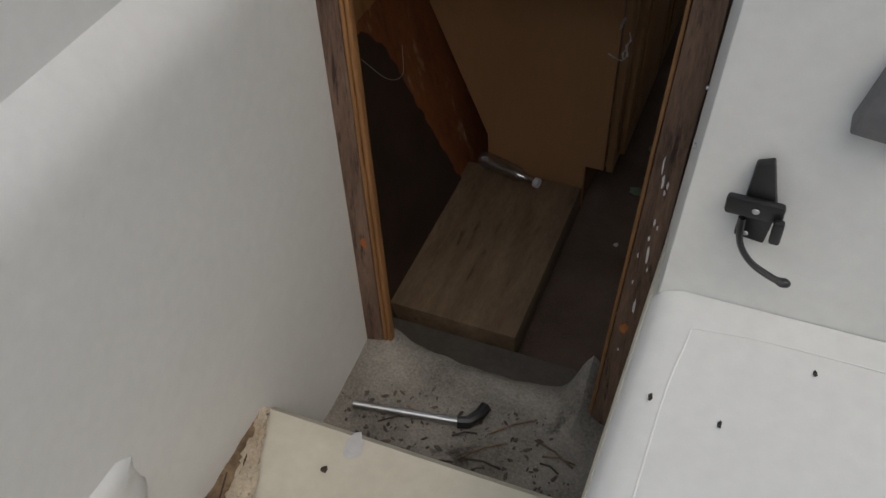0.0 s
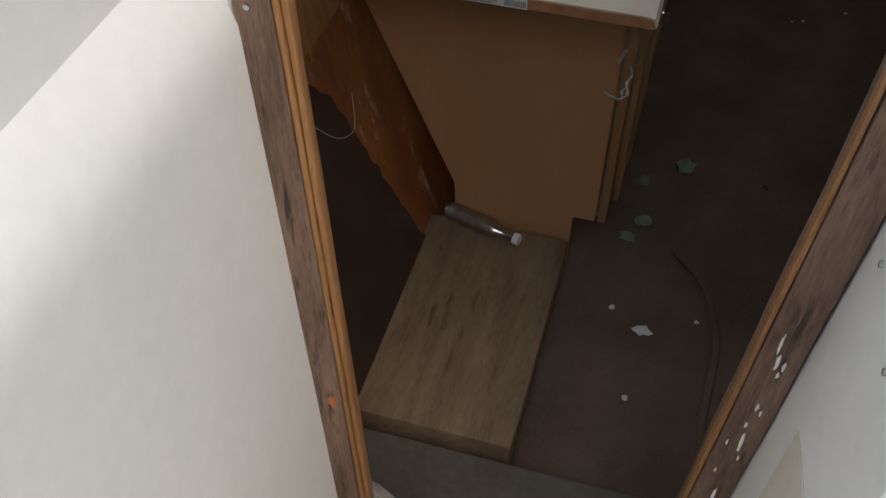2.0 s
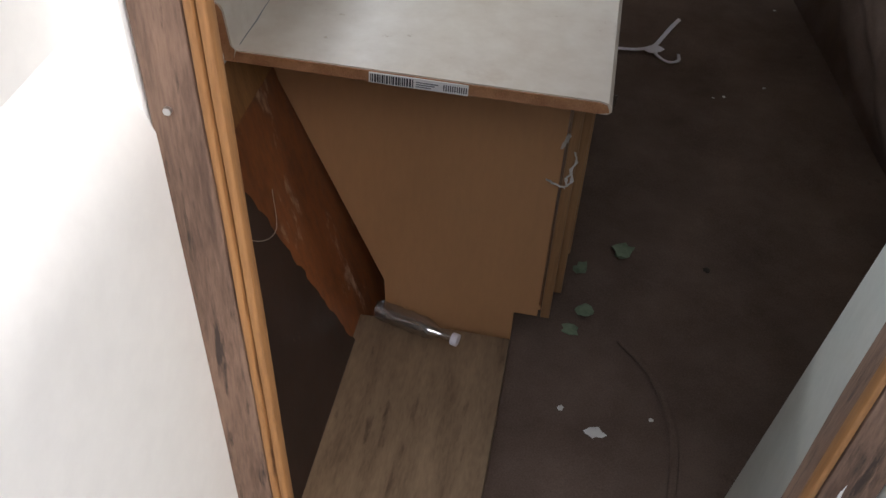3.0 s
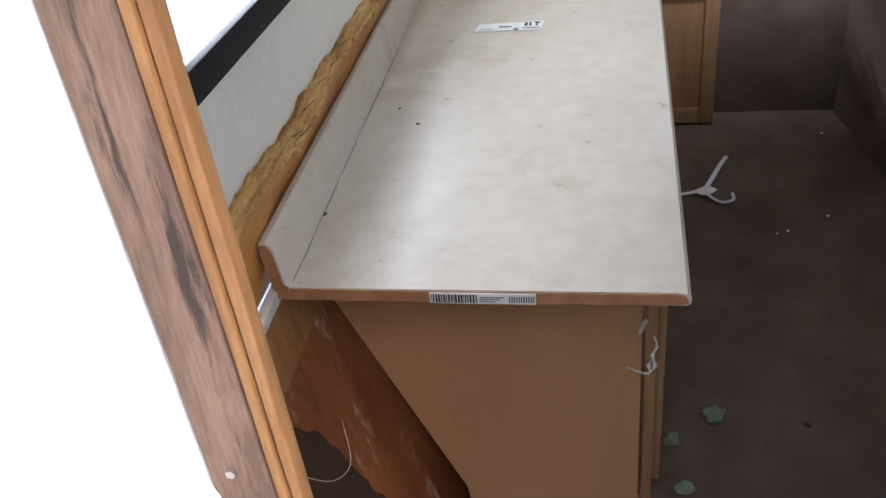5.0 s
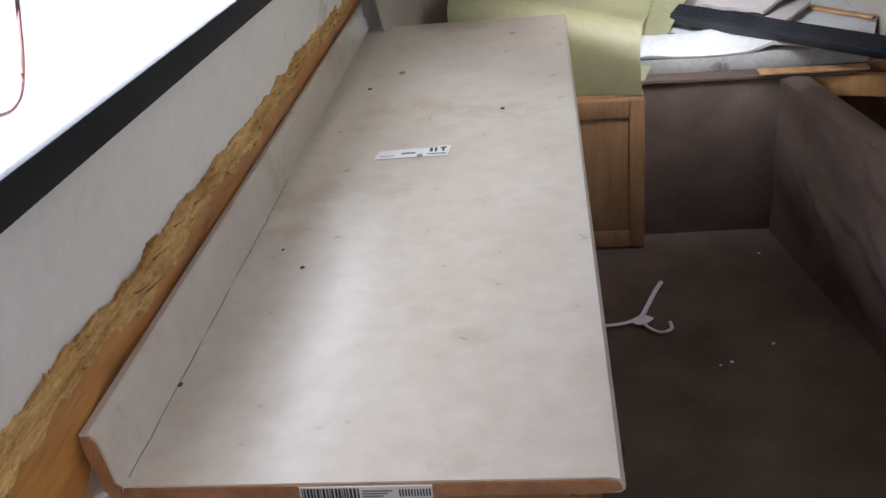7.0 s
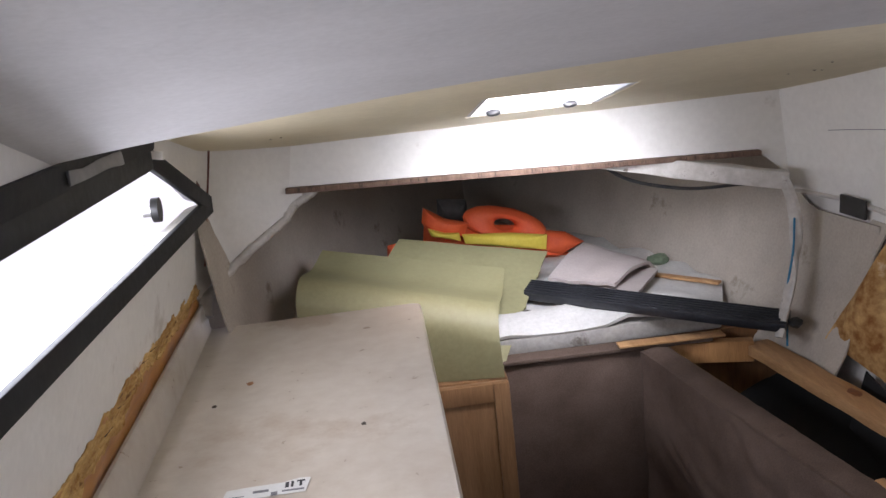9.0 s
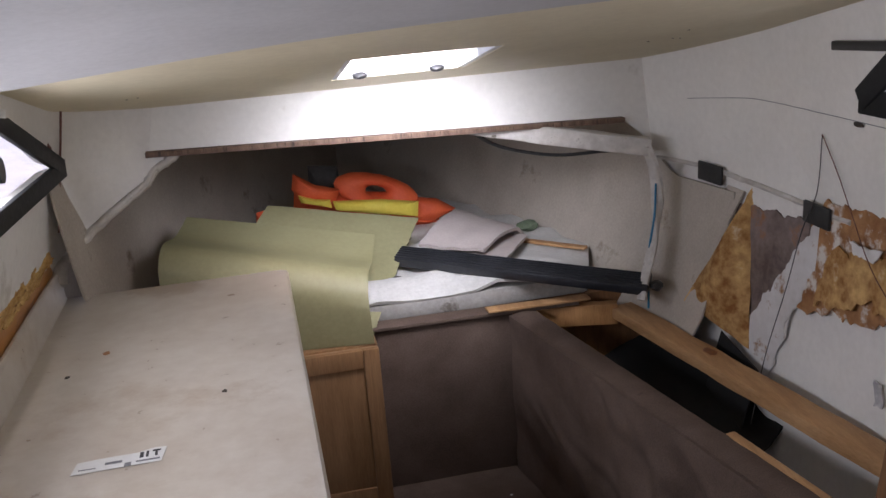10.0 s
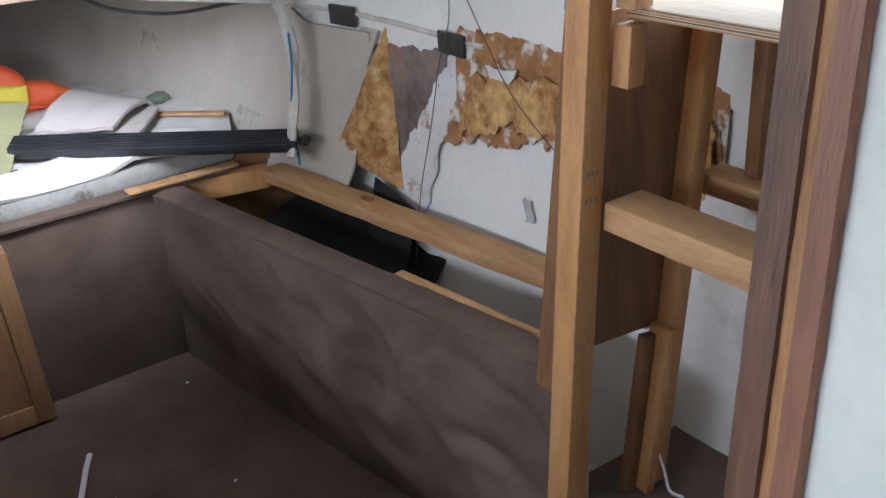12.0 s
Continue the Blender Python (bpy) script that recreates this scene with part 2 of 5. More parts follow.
def prism(poly, axis, a, z, bevel=0.0, bm=None):
    """A polygon in the plane across axis ('x': (y, z), 'y': (x, z), 'z': (x, y)) drawn out from a to z."""
    def at(p, v):
        return {"x": (v, p[0], p[1]), "y": (p[0], v, p[1]), "z": (p[0], p[1], v)}[axis]
    b = bmesh.new()
    lo, hi = [b.verts.new(at(p, a)) for p in poly], [b.verts.new(at(p, z)) for p in poly]
    b.faces.new(lo)
    b.faces.new(hi[::-1])
    n = len(poly)
    for i in range(n):
        b.faces.new((lo[i], lo[(i + 1) % n], hi[(i + 1) % n], hi[i]))
    bmesh.ops.recalc_face_normals(b, faces=b.faces)
    if bevel:
        bmesh.ops.bevel(b, geom=b.edges, offset=bevel, segments=2, affect="EDGES", profile=0.5)
    return merge(bm, b)


def sheet(fn, nu, nv, thick=0.004, bm=None):
    """A sheet fn(u, v) with thickness, closed at its edges."""
    b = bmesh.new()
    top = [[Vector(fn(i / nu, j / nv)) for j in range(nv + 1)] for i in range(nu + 1)]

    def nor(i, j):
        a = top[min(i + 1, nu)][j] - top[max(i - 1, 0)][j]
        c = top[i][min(j + 1, nv)] - top[i][max(j - 1, 0)]
        return a.cross(c).normalized()
    up = [[b.verts.new(top[i][j]) for j in range(nv + 1)] for i in range(nu + 1)]
    dn = [[b.verts.new(top[i][j] - nor(i, j) * thick) for j in range(nv + 1)] for i in range(nu + 1)]
    for i in range(nu):
        for j in range(nv):
            b.faces.new((up[i][j], up[i + 1][j], up[i + 1][j + 1], up[i][j + 1]))
            b.faces.new((dn[i][j], dn[i][j + 1], dn[i + 1][j + 1], dn[i + 1][j]))
    for i in range(nu):
        b.faces.new((up[i][0], dn[i][0], dn[i + 1][0], up[i + 1][0]))
        b.faces.new((up[i][nv], up[i + 1][nv], dn[i + 1][nv], dn[i][nv]))
    for j in range(nv):
        b.faces.new((up[0][j], up[0][j + 1], dn[0][j + 1], dn[0][j]))
        b.faces.new((up[nu][j], dn[nu][j], dn[nu][j + 1], up[nu][j + 1]))
    return merge(bm, b)


def curve(points, n=6):
    """Catmull-Rom through the points."""
    p = [Vector(v) for v in points]
    p = [2 * p[0] - p[1]] + p + [2 * p[-1] - p[-2]]
    out = []
    for i in range(1, len(p) - 2):
        for k in range(n):
            t = k / n
            out.append(0.5 * ((2 * p[i]) + (p[i + 1] - p[i - 1]) * t + (2 * p[i - 1] - 5 * p[i] + 4 * p[i + 1] - p[i + 2]) * t * t + (3 * p[i] - p[i - 1] - 3 * p[i + 1] + p[i + 2]) * t ** 3))
    return out + [p[-2]]


def tube(points, r, sides=8, flat=1.0, bm=None, taper=1.0):
    b = bmesh.new()
    pts = [Vector(v) for v in points]
    rings = []
    for i, c in enumerate(pts):
        d = (pts[min(i + 1, len(pts) - 1)] - pts[max(i - 1, 0)]).normalized()
        s = d.cross(Vector((0.13, 0.31, 0.94))).normalized()
        u = s.cross(d)
        k = r * (1 + (taper - 1) * i / max(1, len(pts) - 1))
        rings.append([b.verts.new(c + s * math.cos(a) * k + u * math.sin(a) * k * flat) for a in [2 * math.pi * j / sides for j in range(sides)]])
    for r0, r1 in zip(rings, rings[1:]):
        for j in range(sides):
            b.faces.new((r0[j], r0[(j + 1) % sides], r1[(j + 1) % sides], r1[j]))
    b.faces.new(rings[0])
    b.faces.new(rings[-1][::-1])
    return merge(bm, b)


def blob(at, size, seed=0, rough=0.3, sub=2, rot=0.0):
    b = bmesh.new()
    bmesh.ops.create_icosphere(b, subdivisions=sub, radius=1)
    for v in b.verts:
        v.co *= 1 + rough * noise.noise(v.co * 1.7 + Vector((seed * 3.1, seed, 0)))
    bmesh.ops.transform(b, matrix=Matrix.LocRotScale(at, Euler((0, 0, rot)), size), verts=b.verts)
    return b


def nz(x, y=0.0, z=0.0, s=1.0):
    return noise.noise(Vector((x * s, y * s, z * s)))

# ---------------------------------------------------------------- the setting
FLOOR = 0.042
ROOF_Y, ROOF_Z, ROOF_K = 2.30, 1.378, 0.20


def roof_z(y):
    return ROOF_Z + ROOF_K * (ROOF_Y - y)


solo("floor", sheet(lambda u, v: (-0.75 + 2.35 * u, -0.74 + 3.1 * v, FLOOR + 0.004 * nz(u * 9, v * 12)), 40, 50, 0.03), carpet_brown,
     "brown cut-pile carpet on the cabin floor, worn and littered", "floor", "structure")

# aft bulkhead with the companionway
def lean_wall(b):
    """The edge beside the companionway leans outward with height."""
    for v in b.verts:
        if v.co.x < 1.0:
            v.co.x += -0.026 + 0.052 * (v.co.z - 0.52)
    return b


solo("wall_south", lean_wall(prism([(0.2255, -0.755), (0.2255, -0.83), (0.240, -1.03), (1.75, -1.03), (1.75, -0.755)], "z", 0.0, 1.98, 0.004)), gelcoat, "white gelcoat bulkhead beside the companionway", "wall", "structure")
solo("wall_south_port", prism([(-1.2, 0.0), (-0.315, 0.0), (-0.394, 1.98), (-1.2, 1.98)], "y", -0.772, -0.70, 0.004), gelcoat, "white gelcoat bulkhead beside the companionway", "wall", "structure")
solo("wall_south_sill", box(-0.374, 0.225, -0.80, -0.755, 0.0, 0.40, 0.004), gelcoat_beige, "cream gelcoat bulkhead below the companionway sill", "wall", "structure")

# companionway frame: both jambs lean outward with height
def shear(b, at, k, z0):
    for v in b.verts:
        v.co.x += at + k * (v.co.z - z0)
    return b


def lean_port(b):
    return shear(b, 0.032, -0.040, 0.75)


def lean_stbd(b):
    return shear(b, -0.024, 0.048, 0.52)


door = thing("door_frame", (-0.07, -0.78, 0.42), "weathered wooden companionway frame with flaking varnish", "door frame")
part("jamb", lean_port(beam((-0.355, -0.745, 0.40), (-0.355, -0.745, 1.98), 0.040, 0.050, (0, 1, 0), 0.003, None, 0.0015, 40)), jamb_wood, door, "grey weathered wooden jamb")
part("jamb_edge", lean_port(beam((-0.3215, -0.760, 0.40), (-0.3215, -0.760, 1.98), 0.008, 0.016, (0, 1, 0), 0.002, None, 0.001, 30)), jamb_edge, door, "orange varnished edge strip")
part("jamb_bead", lean_port(beam((-0.3305, -0.757, 0.40), (-0.3305, -0.757, 1.98), 0.0075, 0.026, (0, 1, 0), 0.003, None, 0.0008, 30)), jamb_edge, door)
part("jamb", lean_stbd(beam((0.201, -0.775, 0.40), (0.201, -0.775, 1.98), 0.044, 0.055, (0, 1, 0), 0.003, None, 0.0015, 40)), jamb_wood, door, "dark weathered wooden jamb with white paint chips")
part("jamb_edge", lean_stbd(beam((0.1750, -0.7955, 0.40), (0.1750, -0.7955, 1.98), 0.006, 0.014, (0, 1, 0), 0.002, None, 0.001, 30)), jamb_edge, door, "orange varnished edge strip")

# cabin roof with the hatch opening, one slab in four pieces
HX0, HX1, HY0, HY1 = 0.176, 0.542, 1.567, 2.02
RX0, RX1 = -0.85, 1.60


def roof_piece(x0, x1, y0, y1, bm=None):
    return prism([(y0, roof_z(y0)), (y1, roof_z(y1)), (y1, roof_z(y1) + 0.05), (y0, roof_z(y0) + 0.05)], "x", x0, x1, 0, bm)


bm = roof_piece(RX0, RX1, -0.83, HY0)
roof_piece(RX0, RX1, HY1, 2.36, bm)
roof_piece(RX0, HX0, HY0, HY1, bm)
roof_piece(HX1, RX1, HY0, HY1, bm)
solo("ceiling", bm, liner_cream, "cream painted cabin ceiling sloping down forward", "ceiling", "structure")

solo("headliner", sheet(lambda u, v: (-0.72 + 2.0 * u, -0.74 + 1.56 * v, 1.955 - 0.290 * v - 0.016 * v ** 3 - 0.095 * v * v * (1 - u) ** 3 + 0.004 * nz(u * 5, v * 5)), 24, 24, -0.008), headliner_grey,
     "grey headliner panel sagging under the cabin roof", "ceiling", "structure")

# forward bulkhead strip over the berth
FB = 2.30
solo("wall_north", prism([(-0.46, 1.225), (-0.37, 1.250), (1.11, 1.195), (1.24, 1.085), (1.32, 1.085), (1.32, 1.40), (-0.60, 1.40), (-0.60, 1.225)], "y", FB, FB + 0.03), liner_white,
     "white painted bulkhead over the forward berth", "wall", "structure")
solo("trim", beam((-0.36, FB - 0.004, 1.247), (1.11, FB - 0.004, 1.192), 0.05, 0.016, (0, 0, 1), 0.002), jamb_wood, "brown wooden trim under the forward bulkhead", "trim", "structure")

# port cabin side: window opening between these pieces
PX = -0.668


def port_x(y, z):
    return PX + 0.18 * (z - 1.03) + 0.035 * max(0.0, y) / 2.1 + 0.28 * max(0.0, (y - 2.06) / 0.26) ** 2


WB = lambda y: 1.315 - 0.026 * y   # lower line of the glass
WT = lambda y: 1.492 + 0.03 * (1.40 - y)            # upper line of the glass
WY0, WYA, WY1, WY2 = -0.362, -0.236, 1.47, 2.14   # aft corners below and above, fore corners above and below


def port_piece(y0, y1, zlo, zhi, bm=None, n=16):
    return sheet(lambda u, v: ((lambda y: (lambda z: (port_x(y, z), y, z))(zlo(y) + (zhi(y) - zlo(y)) * v))(y0 + (y1 - y0) * u)), n, 6, 0.03, bm)


def port_low(y):
    """Lower edge of the port cabin side, rising to the forward bulkhead."""
    d = max(0.0, y - 2.06)
    return 0.80 if y < 1.9 else 0.945 if y < 2.115 else 0.965 + 0.5 * d + 1.6 * d * d


bm = port_piece(-0.76, 2.32, port_low, lambda y: WB(y), None, 140)
port_piece(-0.76, 2.32, lambda y: WT(y), lambda y: roof_z(y) + 0.02, bm, 40)
port_piece(-0.76, WYA, lambda y: WB(y) + (WT(y) - WB(y)) * max(0.0, (y - WY0) / (WYA - WY0)), lambda y: WT(y), bm, 24)
port_piece(WY1, 2.32, lambda y: WB(y) if y > WY2 else WB(y) + (WT(WY1) - WB(WY2)) * min(1, (WY2 - y) / (WY2 - WY1)), lambda y: WT(y), bm, 24)
solo("wall_west", bm, liner_white, "white painted cabin side above the counter", "wall", "structure")

# starboard cabin side
SX = 1.375


def stbd_x(y, z):
    return SX - 0.10 * (z - 1.03) - 0.16 * max(0.0, (y - 1.75) / 0.55) ** 2


SWB, SWT, SY0, SY1, SY2 = 1.335, 1.50, 0.2, 1.12, 1.40


def stbd_piece(y0, y1, zlo, zhi, bm=None, n=16):
    return sheet(lambda u, v: ((lambda y: (lambda z: (stbd_x(y, z), y, z))(zlo(y) + (zhi(y) - zlo(y)) * v))(y0 + (y1 - y0) * u)), n, 6, -0.03, bm)


bm = stbd_piece(-0.76, 2.32, lambda y: 1.02 + 0.05 * max(0.0, y - 1.55), lambda y: SWB, None, 60)
stbd_piece(-0.76, SY0, lambda y: SWB, lambda y: roof_z(y) + 0.02, bm, 6)
stbd_piece(SY0, SY1, lambda y: SWT + 0.1, lambda y: roof_z(y) + 0.02, bm, 6)
stbd_piece(SY1, 2.32, lambda y: SWB + (min(1, max(0.0, (SY2 - y) / (SY2 - SY1))) * (SWT + 0.1 - SWB)), lambda y: roof_z(y) + 0.02, bm, 24)
solo("wall_east", bm, liner_white, "white painted cabin side with grime and screw holes", "wall", "structure")

# hull sides under the deck line, from the companionway to the stem
STEM = (0.36, 4.35)


def hull_line(side, y):
    """Half breadth of the hull at deck level."""
    k = min(1.0, max(0.0, (y - 1.2) / (STEM[1] - 1.2)))
    w = 1.03 * (1 - k ** 2.1)
    return 0.355 + side * w


def hull(side, y0, y1, z0, z1, thick, drop=0.30):
    def f(u, v):
        y = y0 + (y1 - y0) * u
        z = z0 + (z1 - z0) * v
        x = hull_line(side, y)
        x += -side * drop * max(0.0, 1 - z / 1.03) ** 1.5 * 0.55 + side * 0.01 * nz(y, z, side, 5)
        return (x, y, z)
    return sheet(f, 46, 12, thick)


solo("hull_side_starboard", hull(1, -0.76, 4.36, 0.0, 1.26, -0.03), liner_white, "white hull side with stains and flaking paint", "hull side", "structure")
solo("hull_liner_starboard", sheet(lambda u, v: (hull_line(1, 1.95 + 2.4 * u) - 0.02 - 0.165 * (1 - v) ** 1.5 + 0.008 * nz(u * 8, v * 6), 1.95 + 2.4 * u, 0.50 + (0.50 + 0.25 * min(1, max(0.0, u * 6 - 0.75))) * v), 60, 16, -0.006), hull_tan,
     "grey fabric liner on the forward hull side", "hull liner", "structure")
solo("hull_liner_port", sheet(lambda u, v: (hull_line(-1, 2.05 + 2.30 * u) + 0.02 + 0.165 * (1 - v) ** 1.5 + 0.008 * nz(u * 8, v * 6, 4), 2.05 + 2.30 * u, 0.30 + 0.95 * v), 30, 12, 0.006), hull_tan,
     "tan fabric liner on the forward hull side", "hull liner", "structure")
solo("foredeck_underside", prism([(-0.56, 2.34), (1.45, 2.34), (1.3, 3.2), (0.8, 4.1), (0.36, 4.45), (-0.1, 4.1), (-0.55, 3.2)], "z", 1.235, 1.26), hull_fabric,
     "dark underside of the foredeck over the berth", "ceiling", "structure")

solo("corner_panel", sheet(lambda u, v: (-0.650 + 0.10 * u, 2.115 + 0.24 * u, 0.62 + (0.315 + 0.18 * u) * v), 8, 8, 0.006), hull_tan, "tan liner corner behind the counter end", "hull liner", "structure")

# port hull side aft of the cabinet: red-brown board, tan panel, pale batten
solo("hull_board", sheet(lambda u, v: (-0.418 - 0.205 * v ** 0.9 + 0.004 * nz(u * 6, v * 6), -0.75 + 1.50 * u, 0.05 + 0.70 * v), 20, 14, 0.02), redwood,
     "red-brown stained hull board with scuffs and peeled stain", "hull board", "structure")
solo("hull_panel_tan", sheet(lambda u, v: (-0.622 - 0.02 * v, -0.75 + 0.95 * u, 0.752 + 0.11 * v), 10, 4, 0.015), jamb_edge, "tan wooden panel over the hull board", "wall panel", "structure")
solo("batten", beam((-0.632, -0.74, 0.875), (-0.644, 0.30, 0.885), 0.016, 0.022, (0, 0, 1), 0.002, None, 0.002, 20), trim_white, "pale flaking wooden batten along the hull", "batten", "structure")

# blackish brown layer on the red board, fore edge slanting aft with height
def dark_layer(u, v):
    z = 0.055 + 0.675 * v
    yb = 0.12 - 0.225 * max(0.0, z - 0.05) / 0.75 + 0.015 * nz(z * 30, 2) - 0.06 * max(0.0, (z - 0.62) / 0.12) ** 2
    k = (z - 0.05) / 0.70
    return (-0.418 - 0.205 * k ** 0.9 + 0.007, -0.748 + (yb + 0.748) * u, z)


solo("dark_layer", sheet(dark_layer, 16, 40, 0.004), dark_layer_mat, "blackish brown layer over the aft part of the hull board", "hull board", "structure")
solo("loose_string", tube(curve([(-0.585, -0.20, 0.70), (-0.56, -0.12, 0.60), (-0.55, -0.05, 0.57), (-0.57, 0.0, 0.62)], 6), 0.0007, 5), hull_tan, "thin pale string hanging on the hull board", "string")

# split amber plank along the cabin side
def plank(u, v):
    y = -0.74 + 2.86 * u
    top = 1.065 + 0.018 * nz(y * 6, 1.3) + 0.012 * nz(y * 17, 4.2) + 0.006 * nz(y * 55, 8.1) - 0.02 * max(0, (y - 1.7)) / 0.4
    bot = 0.955 - 0.068 * min(1, max(0, (0.06 - y) / 0.08))
    return (-0.652 + 0.018 * max(0, y) / 2.1 + 0.006 * nz(y * 9, v * 4) - 0.004 * (1 - v), y, bot + (top - bot) * v)


def fibres(u, v):
    """Torn, fibrous upper part of the plank, standing proud of it."""
    y = -0.74 + 2.86 * u
    p = Vector(plank(u, 1.0))
    h = 0.040 + 0.022 * nz(y * 4, 2.2) + 0.012 * nz(y * 19, 5.0) + 0.008 * nz(y * 61, 1.7)
    z = p.z + 0.003 - max(0.012, h) * (1 - v)
    return (p.x + 0.005 + 0.006 * nz(y * 14, v * 5, 3.0) + 0.005 * abs(nz(y * 70, v * 9, 1.0)) - 0.006 * v * v, y, z)


plank_thing = solo("plank", sheet(plank, 300, 10, 0.022), rough_plank, "amber varnished plank with a split, splintered upper edge", "plank", "structure")
part("torn_fibres", sheet(fibres, 520, 8, 0.012), torn_wood, plank_thing, "pale yellow torn wood fibres", soft=False)
rs = random.Random(17)
for i in range(46):
    y = -0.70 + 2.5 * rs.random() ** 1.4
    u = (y + 0.74) / 2.86
    p = Vector(fibres(u, 0.3 + 0.6 * rs.random())) + Vector((0.004, 0, 0))
    part("splinter", tube([p, p + Vector((0.004 + 0.006 * rs.random(), 0.02 + 0.03 * rs.random(), 0.008 * rs.random() - 0.004))], 0.0016, 4, 0.6, None, 0.2), torn_wood if rs.random() < 0.7 else grime, plank_thing, soft=False)

# raised plywood and the board below the companionway
solo("floor_board", box(-0.475, -0.113, -0.42, 0.175, 0.06, 0.146, 0.003), ply_floor, "worn bare plywood floor board with dark stains", "floor board", "structure")
solo("floor_step", box(-0.47, 0.24, -0.70, -0.44, FLOOR, 0.12, 0.004), mat("dusty_grey_board", (0.085, 0.073, 0.062), (0.15, 0.13, 0.112), 0.9, 60, 5, 0.2), "grey dusty board under the companionway", "floor board", "structure")

# ---------------------------------------------------------------- cockpit outside
def side_profile(u, v):
    """Wall, bright chamfer, then the wall above it."""
    z = 0.30 + 1.45 * v
    k = min(1.0, max(0.0, (z - 1.335) / 0.05))
    return (-0.326 - 0.040 * (z - 0.75) - 0.014 * u - 0.05 * k * k * (3 - 2 * k) - 0.06 * max(0.0, z - 1.385), -3.2 + 2.43 * u, z)


solo("cockpit_side", sheet(side_profile, 10, 40, 0.03), gelcoat,
     "white moulded cockpit side wall", "cockpit wall", "structure")
solo("cockpit_floor", prism([(-3.4, 0.30), (-1.105, 0.30), (-1.105, 0.63), (-1.125, 0.652), (-1.17, 0.655), (-3.4, 0.655)], "x", -0.36, 0.232), gelcoat_beige, "cream moulded cockpit floor ending at the companionway well", "cockpit floor", "structure")
solo("cockpit_seat", prism([(0.206, 0.30), (0.222, 0.835), (0.232, 1.030), (0.238, 1.048), (0.250, 1.062), (0.272, 1.070), (1.75, 1.078), (1.75, 0.30)], "y", -3.2, -1.0315, 0.0), gelcoat, "white moulded cockpit seat with rounded edges", "cockpit seat", "structure")
# the white seat's shaded side, its shade painted as a beige skin
solo("seat_side", prism([(0.196, 0.40), (0.2185, 0.832), (0.2285, 1.028), (0.232, 1.034), (0.26, 1.034), (0.26, 0.40)], "y", -3.2, -0.8065), gelcoat_beige, "side of the cockpit seat beside the well, shade put in as beige", "cockpit seat", "structure")
# added ground, kept pale to whiten the window view and bounce light inside
solo("cockpit_ground", box(-30, 30, -40, 40, -1.30, -1.2), mat("pale_bounce_ground", (0.42, 0.42, 0.41), (0.55, 0.55, 0.54), 0.95, 40, 2, 0.4), "added pale ground around the boat that bounces light in", "ground", "structure")

# added out of view: dark wall that holds low sky light off the cabin
solo("aft_light_block", box(-6.0, 6.0, -5.2, -5.0, -1.2, 3.6), mat("dark_light_block", (0.09, 0.09, 0.09), (0.14, 0.14, 0.14), 0.9, 30, 2, 0.2), "unseen dark wall added behind the boat to cut light from aft", "wall", "structure")

# carpeted companionway well
def tray(u, v):
    x = -0.34 + 0.535 * u
    y = -1.10 + (0.385 - 0.03 * math.sin(math.pi * u)) * v + 0.006 * nz(u * 14, 2) * v
    e = max(0.0, (v - 0.86) / 0.14)
    z = 0.425 + 0.006 * nz(x * 20, y * 20) + 0.02 * v ** 4 - 0.03 * e * e
    z += 0.115 * math.exp(-((u - 0.875) / 0.06) ** 2) * v ** 5 + 0.025 * math.exp(-((u - 0.10) / 0.08) ** 2) * v ** 5
    return (x, y, z)


solo("well_carpet", sheet(tray, 40, 30, 0.02), carpet_grey, "dirty grey carpet with debris in the companionway well", "carpet", "structure")

# ---------------------------------------------------------------- galley counter
counter = thing("countertop", (-0.32, 1.05, 0.87), "long beige laminate countertop with backsplash and raw particleboard end", "countertop")
LEN = 2.11
top = [(-0.612, 0.899), (-0.02, 0.900), (-0.006, 0.897), (0.0, 0.889), (0.0, 0.882), (-0.006, 0.8765), (-0.02, 0.876), (-0.618, 0.876)]
splash = [(-0.618, 0.876), (-0.612, 0.899), (-0.618, 0.905), (-0.626, 0.968), (-0.630, 0.976), (-0.638, 0.981), (-0.648, 0.981), (-0.648, 0.955), (-0.640, 0.90), (-0.636, 0.876)]
part("worktop", prism(top, "y", 0.003, LEN), laminate, counter)
bm = prism(splash, "y", 0.003, LEN)
for v in bm.verts:
    v.co.x = -0.612 + (v.co.x + 0.612) * (1 - 0.45 * v.co.y / LEN)   # narrows forward
part("backsplash", bm, laminate, counter)
ins = [(-0.612, 0.8965), (-0.02, 0.8975), (-0.008, 0.894), (-0.004, 0.886), (-0.004, 0.882), (-0.02, 0.878), (-0.618, 0.878)]
part("core", prism(ins, "y", 0.0, 0.0028), particle, counter, "raw brown particleboard end")
ins = [(-0.618, 0.878), (-0.614, 0.899), (-0.621, 0.905), (-0.629, 0.966), (-0.636, 0.977), (-0.646, 0.978), (-0.646, 0.955), (-0.638, 0.90), (-0.634, 0.878)]
part("core", prism(ins, "y", 0.0, 0.0028), particle, counter, "raw brown particleboard end")
part("caulk_line", tube([(-0.6115 + 0.004 * nz(i, 3, 0, 0.7), 0.02 + 0.04 * i, 0.8988) for i in range(24)], 0.0016, 6, 0.4), ink_grey, counter, "dark grime line at the backsplash")

